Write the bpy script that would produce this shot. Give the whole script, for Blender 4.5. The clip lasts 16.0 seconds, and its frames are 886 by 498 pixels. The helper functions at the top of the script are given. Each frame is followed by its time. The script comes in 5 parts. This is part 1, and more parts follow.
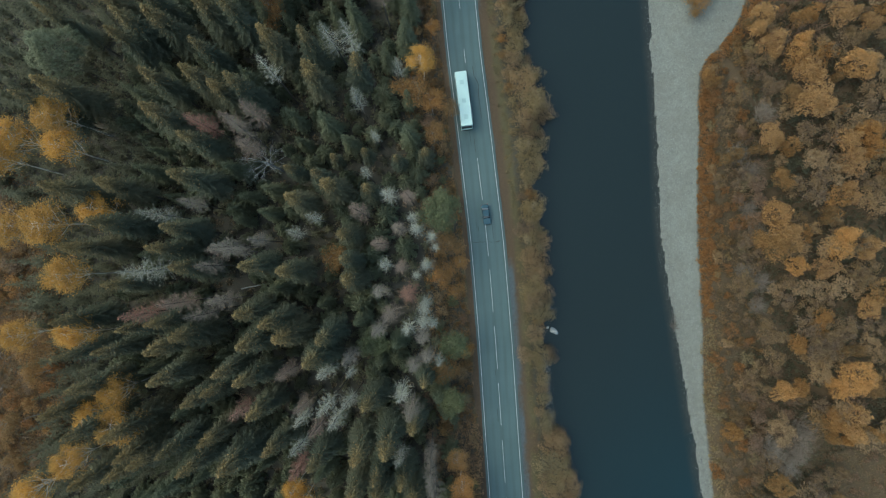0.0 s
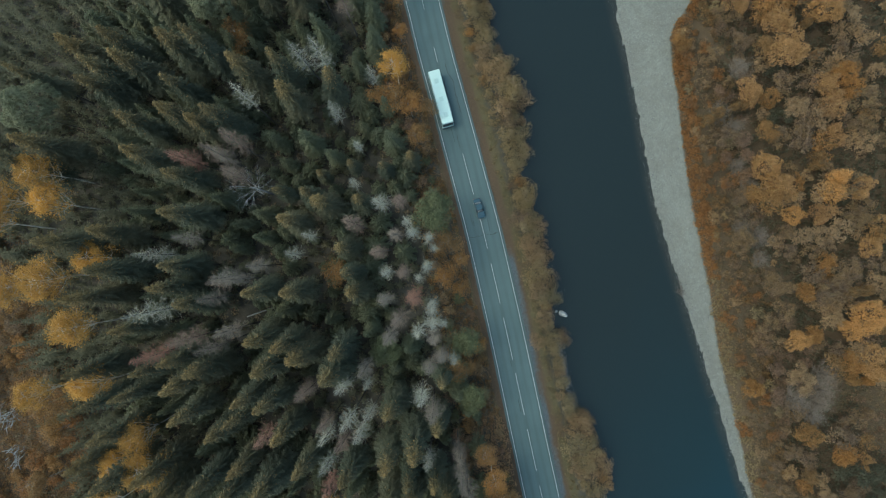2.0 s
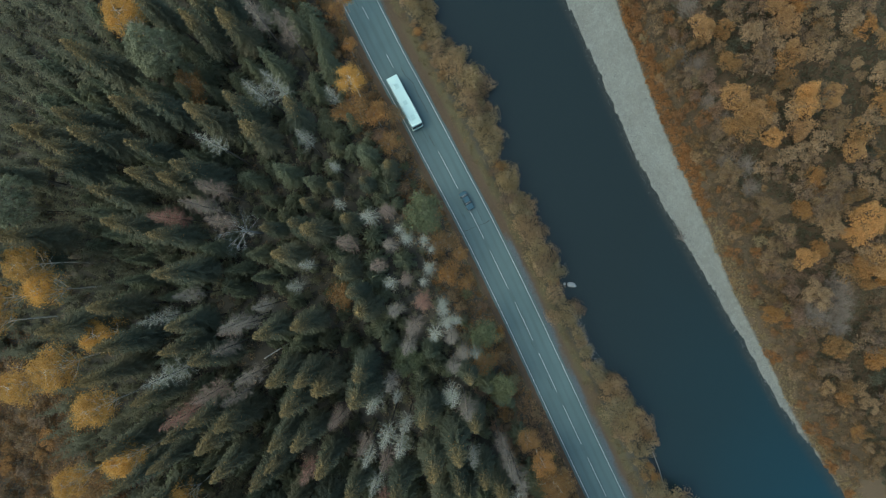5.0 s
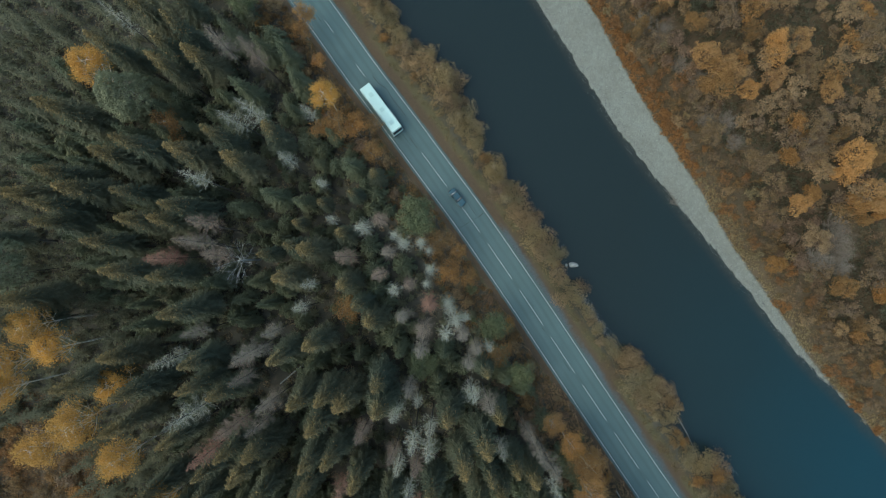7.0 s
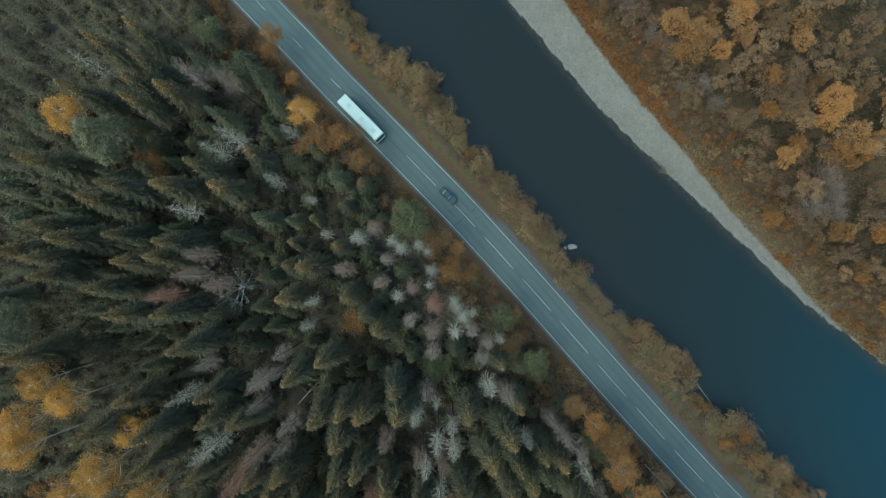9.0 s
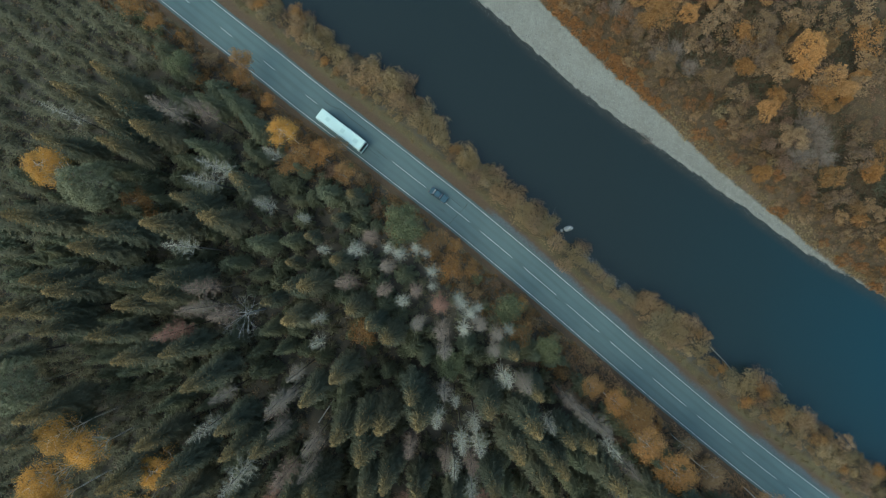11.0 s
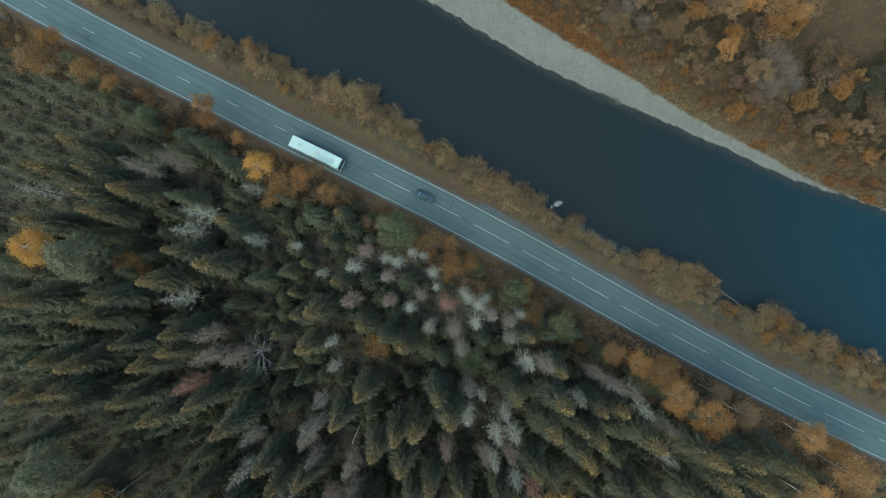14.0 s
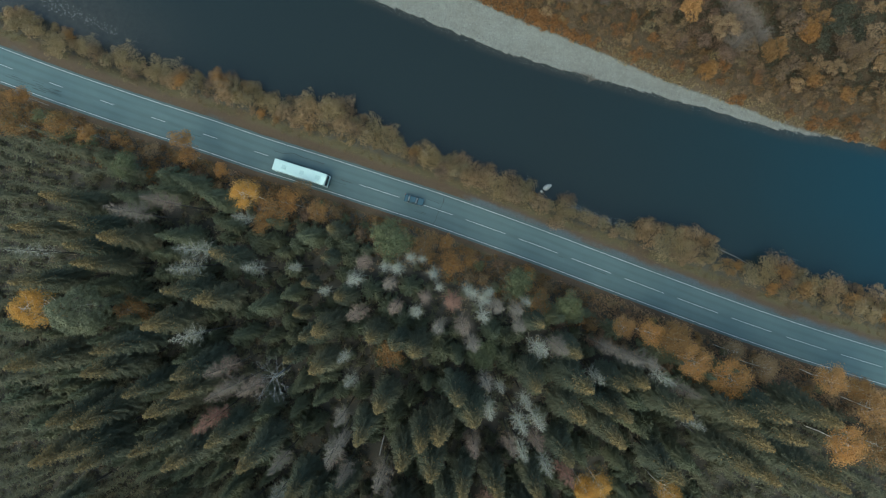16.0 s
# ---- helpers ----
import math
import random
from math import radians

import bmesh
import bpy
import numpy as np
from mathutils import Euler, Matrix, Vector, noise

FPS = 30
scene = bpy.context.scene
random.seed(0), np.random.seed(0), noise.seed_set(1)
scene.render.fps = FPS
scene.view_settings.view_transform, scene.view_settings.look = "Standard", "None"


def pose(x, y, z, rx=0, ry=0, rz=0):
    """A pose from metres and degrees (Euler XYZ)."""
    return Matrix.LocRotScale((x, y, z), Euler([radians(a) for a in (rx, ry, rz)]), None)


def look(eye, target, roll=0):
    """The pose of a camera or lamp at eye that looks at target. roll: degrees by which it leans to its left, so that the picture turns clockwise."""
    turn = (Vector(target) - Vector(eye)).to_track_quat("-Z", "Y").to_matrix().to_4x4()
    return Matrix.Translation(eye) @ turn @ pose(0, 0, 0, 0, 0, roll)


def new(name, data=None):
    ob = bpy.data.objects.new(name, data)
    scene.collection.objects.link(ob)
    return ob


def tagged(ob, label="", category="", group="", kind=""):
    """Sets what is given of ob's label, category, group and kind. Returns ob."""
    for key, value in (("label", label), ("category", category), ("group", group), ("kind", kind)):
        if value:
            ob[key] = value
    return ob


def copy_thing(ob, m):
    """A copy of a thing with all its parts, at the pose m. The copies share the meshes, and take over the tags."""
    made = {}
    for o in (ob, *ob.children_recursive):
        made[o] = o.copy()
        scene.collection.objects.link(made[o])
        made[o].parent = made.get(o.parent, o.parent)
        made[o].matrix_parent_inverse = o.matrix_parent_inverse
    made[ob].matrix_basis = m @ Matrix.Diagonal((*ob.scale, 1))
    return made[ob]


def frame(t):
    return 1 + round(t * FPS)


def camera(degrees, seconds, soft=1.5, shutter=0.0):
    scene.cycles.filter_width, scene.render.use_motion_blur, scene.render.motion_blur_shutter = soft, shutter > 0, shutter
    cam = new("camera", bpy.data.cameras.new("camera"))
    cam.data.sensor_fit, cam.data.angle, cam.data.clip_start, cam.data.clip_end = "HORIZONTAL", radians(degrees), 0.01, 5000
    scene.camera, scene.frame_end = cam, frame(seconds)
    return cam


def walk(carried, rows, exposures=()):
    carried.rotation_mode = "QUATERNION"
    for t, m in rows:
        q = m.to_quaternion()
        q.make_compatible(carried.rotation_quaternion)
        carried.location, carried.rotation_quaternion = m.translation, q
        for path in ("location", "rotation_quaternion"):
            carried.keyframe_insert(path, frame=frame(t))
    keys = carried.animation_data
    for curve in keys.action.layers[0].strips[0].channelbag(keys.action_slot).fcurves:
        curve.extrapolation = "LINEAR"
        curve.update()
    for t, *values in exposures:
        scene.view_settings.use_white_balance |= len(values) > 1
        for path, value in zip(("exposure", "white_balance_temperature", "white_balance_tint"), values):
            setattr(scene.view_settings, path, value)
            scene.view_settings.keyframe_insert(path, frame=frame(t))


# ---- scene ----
cam = camera(84, 16.0, soft=1.1)
PATH = [
    (0, pose(0, 0, 107.10, 1.43, 0.63, 0.55)),
    (0.5, pose(-0.03, -0.07, 107.11, 1.43, 0.63, -1.79)),
    (1, pose(-0.05, -0.14, 107.12, 1.43, 0.63, -3.73)),
    (1.5, pose(-0.08, -0.20, 107.13, 1.43, 0.63, -5.57)),
    (2, pose(-0.11, -0.27, 107.14, 1.43, 0.63, -7.62)),
    (2.5, pose(-0.14, -0.34, 107.15, 1.43, 0.63, -9.76)),
    (3, pose(-0.16, -0.41, 107.16, 1.43, 0.63, -11.70)),
    (3.5, pose(-0.19, -0.48, 107.17, 1.43, 0.63, -13.84)),
    (4, pose(-0.22, -0.55, 107.18, 1.43, 0.63, -15.98)),
    (6.5, pose(-0.36, -0.89, 107.23, 1.43, 0.63, -27.21)),
    (7, pose(-0.38, -0.96, 107.24, 1.43, 0.63, -29.12)),
    (7.5, pose(-0.41, -1.02, 107.25, 1.43, 0.63, -31.20)),
    (8, pose(-0.44, -1.09, 107.25, 1.43, 0.63, -33.18)),
    (8.5, pose(-0.47, -1.16, 107.26, 1.43, 0.63, -35.05)),
    (9, pose(-0.49, -1.23, 107.27, 1.43, 0.63, -36.93)),
    (11.5, pose(-0.63, -1.57, 107.32, 1.43, 0.63, -46.63)),
    (12, pose(-0.66, -1.64, 107.33, 1.43, 0.63, -48.31)),
    (12.5, pose(-0.69, -1.71, 107.34, 1.43, 0.63, -50.26)),
    (13, pose(-0.71, -1.78, 107.35, 1.43, 0.63, -52.32)),
    (13.5, pose(-0.74, -1.84, 107.36, 1.43, 0.63, -54.47)),
    (14, pose(-0.77, -1.91, 107.37, 1.43, 0.63, -56.42)),
    (14.5, pose(-0.79, -1.98, 107.38, 1.43, 0.63, -58.60)),
    (15, pose(-0.82, -2.05, 107.39, 1.43, 0.63, -60.68)),
    (15.5, pose(-0.85, -2.12, 107.40, 1.43, 0.63, -62.76)),
    (16, pose(-0.88, -2.19, 107.41, 1.43, 0.63, -64.94)),
]
walk(cam, PATH, exposures=((0, 1.55, 6000, -12),))

# ---- sky and sun: a dull, overcast autumn day ----
sky_world = bpy.data.worlds.new("overcast_sky")
scene.world = sky_world
sky_world.use_nodes = True
wn = sky_world.node_tree
sky = wn.nodes.new("ShaderNodeTexSky")
sky.sky_type = "NISHITA"
sky.sun_disc = False
sky.sun_elevation = radians(52)
sky.sun_rotation = radians(275)
sky.air_density, sky.dust_density, sky.ozone_density = 1.0, 3.0, 1.0
wn.links.new(sky.outputs[0], wn.nodes["Background"].inputs[0])
wn.nodes["Background"].inputs[1].default_value = 0.13
sun = new("sun", bpy.data.lights.new("sun", "SUN"))
sun.data.energy = 0.55
sun.data.angle = radians(70)
sun.data.color = (1.0, 0.95, 0.88)
sun.matrix_basis = look((-78, 7, 100), (0, 0, 0))


# ---- materials ----
def node_mat(name, rough=0.8, spec=0.3):
    m = bpy.data.materials.new(name)
    m.use_nodes = True
    nt = m.node_tree
    b = nt.nodes["Principled BSDF"]
    b.inputs["Roughness"].default_value = rough
    b.inputs["Specular IOR Level"].default_value = spec
    return m, nt, b


def node(nt, kind, **vals):
    n = nt.nodes.new(kind)
    for k, v in vals.items():
        n.inputs[k].default_value = v
    return n


def noise_tex(nt, scale, detail=4.0, space="Object", rough=0.6):
    c = nt.nodes.new("ShaderNodeTexCoord")
    n = node(nt, "ShaderNodeTexNoise", Scale=scale, Detail=detail, Roughness=rough)
    nt.links.new(c.outputs[space], n.inputs["Vector"])
    return n.outputs["Fac"]


def ramp(nt, fac, stops):
    r = nt.nodes.new("ShaderNodeValToRGB")
    e = r.color_ramp.elements
    while len(e) < len(stops):
        e.new(0.5)
    for el, (p, c) in zip(e, stops):
        el.position, el.color = p, (*c, 1)
    nt.links.new(fac, r.inputs[0])
    return r.outputs[0]


def mix(nt, fac, a, b, mode="MIX"):
    n = nt.nodes.new("ShaderNodeMix")
    n.data_type, n.blend_type = "RGBA", mode
    for sock, v in ((n.inputs[0], fac), (n.inputs[6], a), (n.inputs[7], b)):
        if isinstance(v, (int, float)):
            sock.default_value = v
        elif isinstance(v, tuple):
            sock.default_value = (*v, 1)
        else:
            nt.links.new(v, sock)
    return n.outputs[2]


def math_node(nt, op, a, b=0.0, c=0.0, clamp=False):
    n = nt.nodes.new("ShaderNodeMath")
    n.operation, n.use_clamp = op, clamp
    for sock, v in zip(n.inputs, (a, b, c)):
        if isinstance(v, (int, float)):
            sock.default_value = v
        else:
            nt.links.new(v, sock)
    return n.outputs[0]


def attr(nt, name):
    n = nt.nodes.new("ShaderNodeAttribute")
    n.attribute_name = name
    return n.outputs["Fac"]


def bump(nt, b, height, strength, dist):
    n = node(nt, "ShaderNodeBump", Strength=strength, Distance=dist)
    nt.links.new(height, n.inputs["Height"])
    nt.links.new(n.outputs[0], b.inputs["Normal"])


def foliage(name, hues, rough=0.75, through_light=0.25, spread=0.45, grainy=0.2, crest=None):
    """Leaves and needles: the tree's own hue, the spray's own hue, and a fine grain. crest: the hue of coned tops, also
    brightened as if lit.
    """
    m, nt, b = node_mat(name, rough, 0.2)
    own = nt.nodes.new("ShaderNodeObjectInfo").outputs["Random"]
    isle = nt.nodes.new("ShaderNodeNewGeometry").outputs["Random Per Island"]
    patch = math_node(nt, "MULTIPLY_ADD", noise_tex(nt, 0.55, 3), 2.4, -0.7, clamp=True)
    f = math_node(nt, "MULTIPLY", own, 1 - spread)
    f = math_node(nt, "MULTIPLY_ADD", isle, spread * 0.2, f)
    f = math_node(nt, "MULTIPLY_ADD", patch, spread * 0.8, f)
    n = len(hues) - 1
    col = ramp(nt, f, [(k / n, h) for k, h in enumerate(hues)])
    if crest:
        crest_mix = math_node(nt, "MULTIPLY_ADD", own, 0.7, 0.45)
        crest_mix = math_node(nt, "MULTIPLY", crest_mix, attr(nt, "crest"))
        crest_mix = math_node(nt, "MULTIPLY", crest_mix, math_node(nt, "MULTIPLY_ADD", isle, 0.8, 0.5), clamp=True)
        col = mix(nt, crest_mix, col, crest)
    grain = math_node(nt, "MULTIPLY_ADD", isle, grainy, 1 - grainy / 2)
    col = mix(nt, 1.0, col, grain, "MULTIPLY")
    nt.links.new(col, b.inputs["Base Color"])
    if through_light:
        tr = nt.nodes.new("ShaderNodeBsdfTranslucent")
        nt.links.new(col, tr.inputs[0])
        ms = nt.nodes.new("ShaderNodeMixShader")
        ms.inputs[0].default_value = through_light
        out = nt.nodes["Material Output"]
        nt.links.new(b.outputs[0], ms.inputs[1])
        nt.links.new(tr.outputs[0], ms.inputs[2])
        nt.links.new(ms.outputs[0], out.inputs[0])
    return m


def plain(name, a, c, scale, rough=0.8, spec=0.3, detail=5.0, bumpy=0.0, metal=0.0):
    m, nt, b = node_mat(name, rough, spec)
    big = noise_tex(nt, scale, detail)
    fine = noise_tex(nt, scale * 9, 3)
    f = math_node(nt, "MULTIPLY_ADD", fine, 0.4, math_node(nt, "MULTIPLY", big, 0.7))
    nt.links.new(ramp(nt, f, [(0.3, a), (0.8, c)]), b.inputs["Base Color"])
    b.inputs["Metallic"].default_value = metal
    if bumpy:
        bump(nt, b, f, 0.6, bumpy)
    return m


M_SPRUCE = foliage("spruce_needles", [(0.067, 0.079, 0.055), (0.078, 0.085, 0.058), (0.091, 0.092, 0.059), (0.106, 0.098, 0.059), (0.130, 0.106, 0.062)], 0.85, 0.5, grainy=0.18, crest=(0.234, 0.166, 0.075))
M_THICKET = foliage("deep_forest_needles", [(0.082, 0.088, 0.062), (0.097, 0.098, 0.065), (0.114, 0.108, 0.066), (0.130, 0.109, 0.064)], 0.85, 0.5, grainy=0.18)
# Paler than the tall spruces' needles: shade in the gaps lifted by colour.
M_GAPNEEDLES = foliage("gap_lift_needles", [(0.108, 0.119, 0.076), (0.124, 0.129, 0.078), (0.146, 0.137, 0.078)], 0.85, 0.5, grainy=0.18)
M_CONES = foliage("spruce_cones", [(0.190, 0.135, 0.060), (0.255, 0.168, 0.066)], 0.8, 0.0)
M_MAUVE = foliage("mauve_grey_twigs", [(0.154, 0.101, 0.068), (0.196, 0.127, 0.083), (0.200, 0.122, 0.066)], 0.85, 0.5)
# Dark colour stands in for the shade in gaps between the far bank's bushes.
M_DARKGREEN = foliage("gap_shade_leaves", [(0.058, 0.060, 0.040), (0.074, 0.070, 0.044), (0.100, 0.080, 0.048)], 0.85, 0.5)
M_UNDER = foliage("forest_herbs", [(0.115, 0.100, 0.067), (0.149, 0.115, 0.071), (0.177, 0.110, 0.063)], 0.85, 0.2, 0.8)
M_BIRCHLEAF = foliage("birch_leaves", [(0.310, 0.186, 0.058), (0.440, 0.244, 0.062), (0.540, 0.288, 0.064)], 0.7, 0.5)
M_CEDAR = foliage("cedar_needles", [(0.118, 0.124, 0.078), (0.145, 0.146, 0.088), (0.172, 0.166, 0.096)], 0.8, 0.4)
M_GOLD = foliage("golden_leaves", [(0.239, 0.146, 0.076), (0.345, 0.199, 0.083), (0.501, 0.259, 0.083)], 0.7, 0.5)
M_AMBER = foliage("amber_leaves", [(0.166, 0.111, 0.057), (0.239, 0.138, 0.054), (0.353, 0.167, 0.048)], 0.75, 0.5)
M_BROWN = foliage("brown_leaves", [(0.124, 0.088, 0.069), (0.164, 0.114, 0.076), (0.205, 0.136, 0.067), (0.118, 0.102, 0.059)], 0.8, 0.5, 0.75)
M_SHRUB = foliage("shrub_leaves", [(0.099, 0.076, 0.048), (0.139, 0.097, 0.050), (0.206, 0.115, 0.044), (0.103, 0.091, 0.046)], 0.8, 0.5, 0.9)
M_ORANGE = foliage("orange_shrub_leaves", [(0.157, 0.095, 0.052), (0.219, 0.112, 0.044), (0.266, 0.120, 0.036)], 0.8, 0.5, 0.7)
M_BANK = foliage("bank_willow_leaves", [(0.175, 0.140, 0.083), (0.215, 0.168, 0.094), (0.259, 0.184, 0.089), (0.309, 0.255, 0.173)], 0.75, 0.5)
M_GRASS = foliage("bank_grass_blades", [(0.128, 0.088, 0.050), (0.112, 0.090, 0.048), (0.142, 0.106, 0.054), (0.165, 0.104, 0.052)], 0.8, 0.4, 0.9)
M_DRY = foliage("dry_verge_grass", [(0.188, 0.122, 0.080), (0.231, 0.145, 0.085), (0.256, 0.155, 0.077)], 0.85, 0.5, 0.8)
M_RUSSET = foliage("russet_shrub_leaves", [(0.220, 0.136, 0.080), (0.265, 0.164, 0.092), (0.300, 0.190, 0.100), (0.245, 0.175, 0.112)], 0.85, 0.5, 0.8)
M_TAN = foliage("tan_leaves", [(0.205, 0.145, 0.085), (0.259, 0.174, 0.096), (0.308, 0.194, 0.092)], 0.8, 0.5)
M_GREEN = foliage("greenish_leaves", [(0.0765, 0.085, 0.0425), (0.1105, 0.1105, 0.051)], 0.75, 0.2)
M_SILVER = foliage("bleached_twigs", [(0.127, 0.125, 0.101), (0.167, 0.162, 0.130), (0.213, 0.202, 0.158)], 0.85, 0.0)
M_GREY = foliage("grey_dry_needles", [(0.103, 0.066, 0.049), (0.103, 0.076, 0.058), (0.103, 0.087, 0.069), (0.103, 0.095, 0.080)], 0.85, 0.0)
M_RUST = foliage("rusty_dry_needles", [(0.124, 0.060, 0.043), (0.134, 0.074, 0.052), (0.128, 0.084, 0.062)], 0.85, 0.0)
M_TWIG = foliage("grey_brown_twigs", [(0.108, 0.082, 0.060), (0.128, 0.100, 0.076), (0.146, 0.122, 0.098)], 0.85, 0.0)
M_BARK = plain("dark_bark", (0.0462, 0.0396, 0.033), (0.0924, 0.0792, 0.066), 3, 0.9)
M_GREYBARK = plain("weathered_bark", (0.132, 0.1254, 0.1188), (0.2772, 0.2772, 0.264), 3, 0.9)
M_BRANCH = plain("bleached_branch_bark", (0.17, 0.165, 0.15), (0.30, 0.29, 0.27), 3, 0.9)
M_DRIFTWOOD = plain("weathered_driftwood", (0.11, 0.10, 0.085), (0.20, 0.185, 0.16), 2, 0.9)
M_BIRCHBARK = plain("birch_bark", (0.297, 0.267, 0.228), (0.634, 0.584, 0.505), 2.2, 0.7)


# ---- mesh helpers ----
def smoothstep(a, b, v):
    t = min(max((v - a) / (b - a), 0.0), 1.0)
    return t * t * (3 - 2 * t)


def mesh_ob(name, verts, faces, material, parent=None, label="", smooth=False):
    me = bpy.data.meshes.new(name)
    me.from_pydata([tuple(v) for v in verts], [], faces)
    me.materials.append(material)
    if smooth:
        me.polygons.foreach_set("use_smooth", [True] * len(me.polygons))
    me.update()
    ob = new(name, me)
    if parent:
        ob.parent = parent
    return tagged(ob, label)


def part(name, bm, material, parent, label=""):
    me = bpy.data.meshes.new(name)
    bm.to_mesh(me)
    bm.free()
    me.materials.append(material)
    ob = new(name, me)
    ob.parent = parent
    return tagged(ob, label)


def tube(pts, radii, sides=6):
    """A tapered tube along pts, as (verts, faces)."""
    pts = [Vector(p) for p in pts]
    verts, faces = [], []
    for k, p in enumerate(pts):
        d = (pts[min(k + 1, len(pts) - 1)] - pts[max(k - 1, 0)]).normalized()
        side = d.cross(Vector((0.31, 0.77, 0.55))).normalized()
        up = d.cross(side)
        for s in range(sides):
            a = 2 * math.pi * s / sides
            verts.append(p + radii[k] * (math.cos(a) * side + math.sin(a) * up))
    for k in range(len(pts) - 1):
        for s in range(sides):
            a, b = k * sides + s, k * sides + (s + 1) % sides
            faces.append((a, b, b + sides, a + sides))
    top = len(pts) - 1
    faces.append(tuple(top * sides + s for s in range(sides)))
    return verts, faces


def join(pieces):
    verts, faces = [], []
    for v, f in pieces:
        o = len(verts)
        verts.extend(v)
        faces.extend(tuple(i + o for i in q) for q in f)
    return verts, faces


def sprays(rng, centres, size, up=0.5, long=1.0, facing=None):
    """Leaf sprays: one small three-cornered spray at each centre."""
    n = len(centres)
    nor = rng.normal(size=(n, 3))
    if facing is None:
        nor[:, 2] = np.abs(nor[:, 2]) + up
    else:
        nor = nor * 0.42 + facing
    nor /= np.linalg.norm(nor, axis=1)[:, None]
    a = np.cross(nor, rng.normal(size=(n, 3)))
    a /= np.linalg.norm(a, axis=1)[:, None]
    b = np.cross(nor, a)
    s = size * 1.2 * rng.uniform(0.6, 1.35, (n, 1))
    v = np.stack([centres - a * s * long, centres + (a * 0.5 - b * 0.8) * s, centres + (a * 0.6 + b * 0.75) * s + nor * s * 0.2], axis=1)
    v = v + rng.normal(size=v.shape) * size * 0.16
    return v.reshape(-1, 3).tolist(), [(3 * k, 3 * k + 1, 3 * k + 2) for k in range(n)]


def spruce_crown(rng, h, radius, whorls, per, sprigs, base=0.12, droop=0.55, power=0.8):
    """Whorls of drooping boughs, each a spine with sprigs to both sides; sprigs: those of the longest boughs."""
    verts, faces = [], []
    turn, most = 0.0, sprigs
    for w in range(whorls):
        u = (w + rng.uniform(-0.3, 0.3)) / whorls
        u = min(max(u, 0.0), 0.985)
        z0 = h * (base + (1 - base) * u)
        length = radius * (1 - u) ** power * (0.35 + 0.65 * min(1, 6 * u + 0.55)) + 0.12
        count = max(4, int(per * (0.55 + 0.45 * (1 - u))))
        turn += 0.8
        for k in range(count):
            a = turn + 2 * math.pi * (k + rng.uniform(-0.3, 0.3)) / count
            reach = length * rng.uniform(0.76, 1.14)
            ca, sa = math.cos(a), math.sin(a)
            sprigs = max(2, round(most * min(1.0, reach / radius)))
            fall = droop * rng.uniform(0.7, 1.3) * (1.15 - 0.75 * u)
            rise = 0.5 * u
            spine = []
            for j in range(sprigs + 1):
                s = j / sprigs
                r = reach * s
                z = z0 + reach * (rise * s - fall * s * s + 0.2 * s ** 4)
                spine.append((ca * r, sa * r, z))
            for j in range(sprigs):
                s = (j + 0.35) / sprigs
                p, q = spine[j], spine[j + 1]
                wide = (reach * 0.24 + 0.1) * (1.1 - s) ** 0.7 + 0.05
                ahead = reach / sprigs * rng.uniform(0.7, 1.5)
                for side in (-1, 1):
                    ww = wide * rng.uniform(0.65, 1.3) * side
                    t = (p[0] + ca * ahead - sa * ww, p[1] + sa * ahead + ca * ww, p[2] - abs(ww) * rng.uniform(0.1, 0.7))
                    o = len(verts)
                    verts.extend((p, q, t))
                    faces.append((o, o + 1, o + 2) if side > 0 else (o, o + 2, o + 1))
    return verts, faces


def limbs(rng, start, way, length, radius, depth, out, ends, spread=0.7, lift=0.25, kids=3, sides=4):
    """Tapered limbs that fork; their far ends are collected."""
    p, d = Vector(start), Vector(way).normalized()
    pts, rad = [p.copy()], [radius]
    for k in range(3):
        d = (d + Vector(rng.normal(size=3) * 0.13) + Vector((0, 0, lift * 0.3))).normalized()
        p = p + d * length / 3
        pts.append(p.copy())
        rad.append(radius * (1 - 0.22 * (k + 1)))
    out.append(tube(pts, rad, sides))
    ends.append(p)
    if depth:
        for k in range(kids):
            dd = (d + Vector(rng.normal(size=3)) * spread).normalized()
            dd.z = dd.z * 0.7 + lift
            limbs(rng, pts[2 if k else 3], dd, length * rng.uniform(0.5, 0.8), radius * 0.45, depth - 1, out, ends, spread, lift, kids, max(3, sides - 1))


def tree_base(name, label, category, group):
    return tagged(new(name), label, category, group)


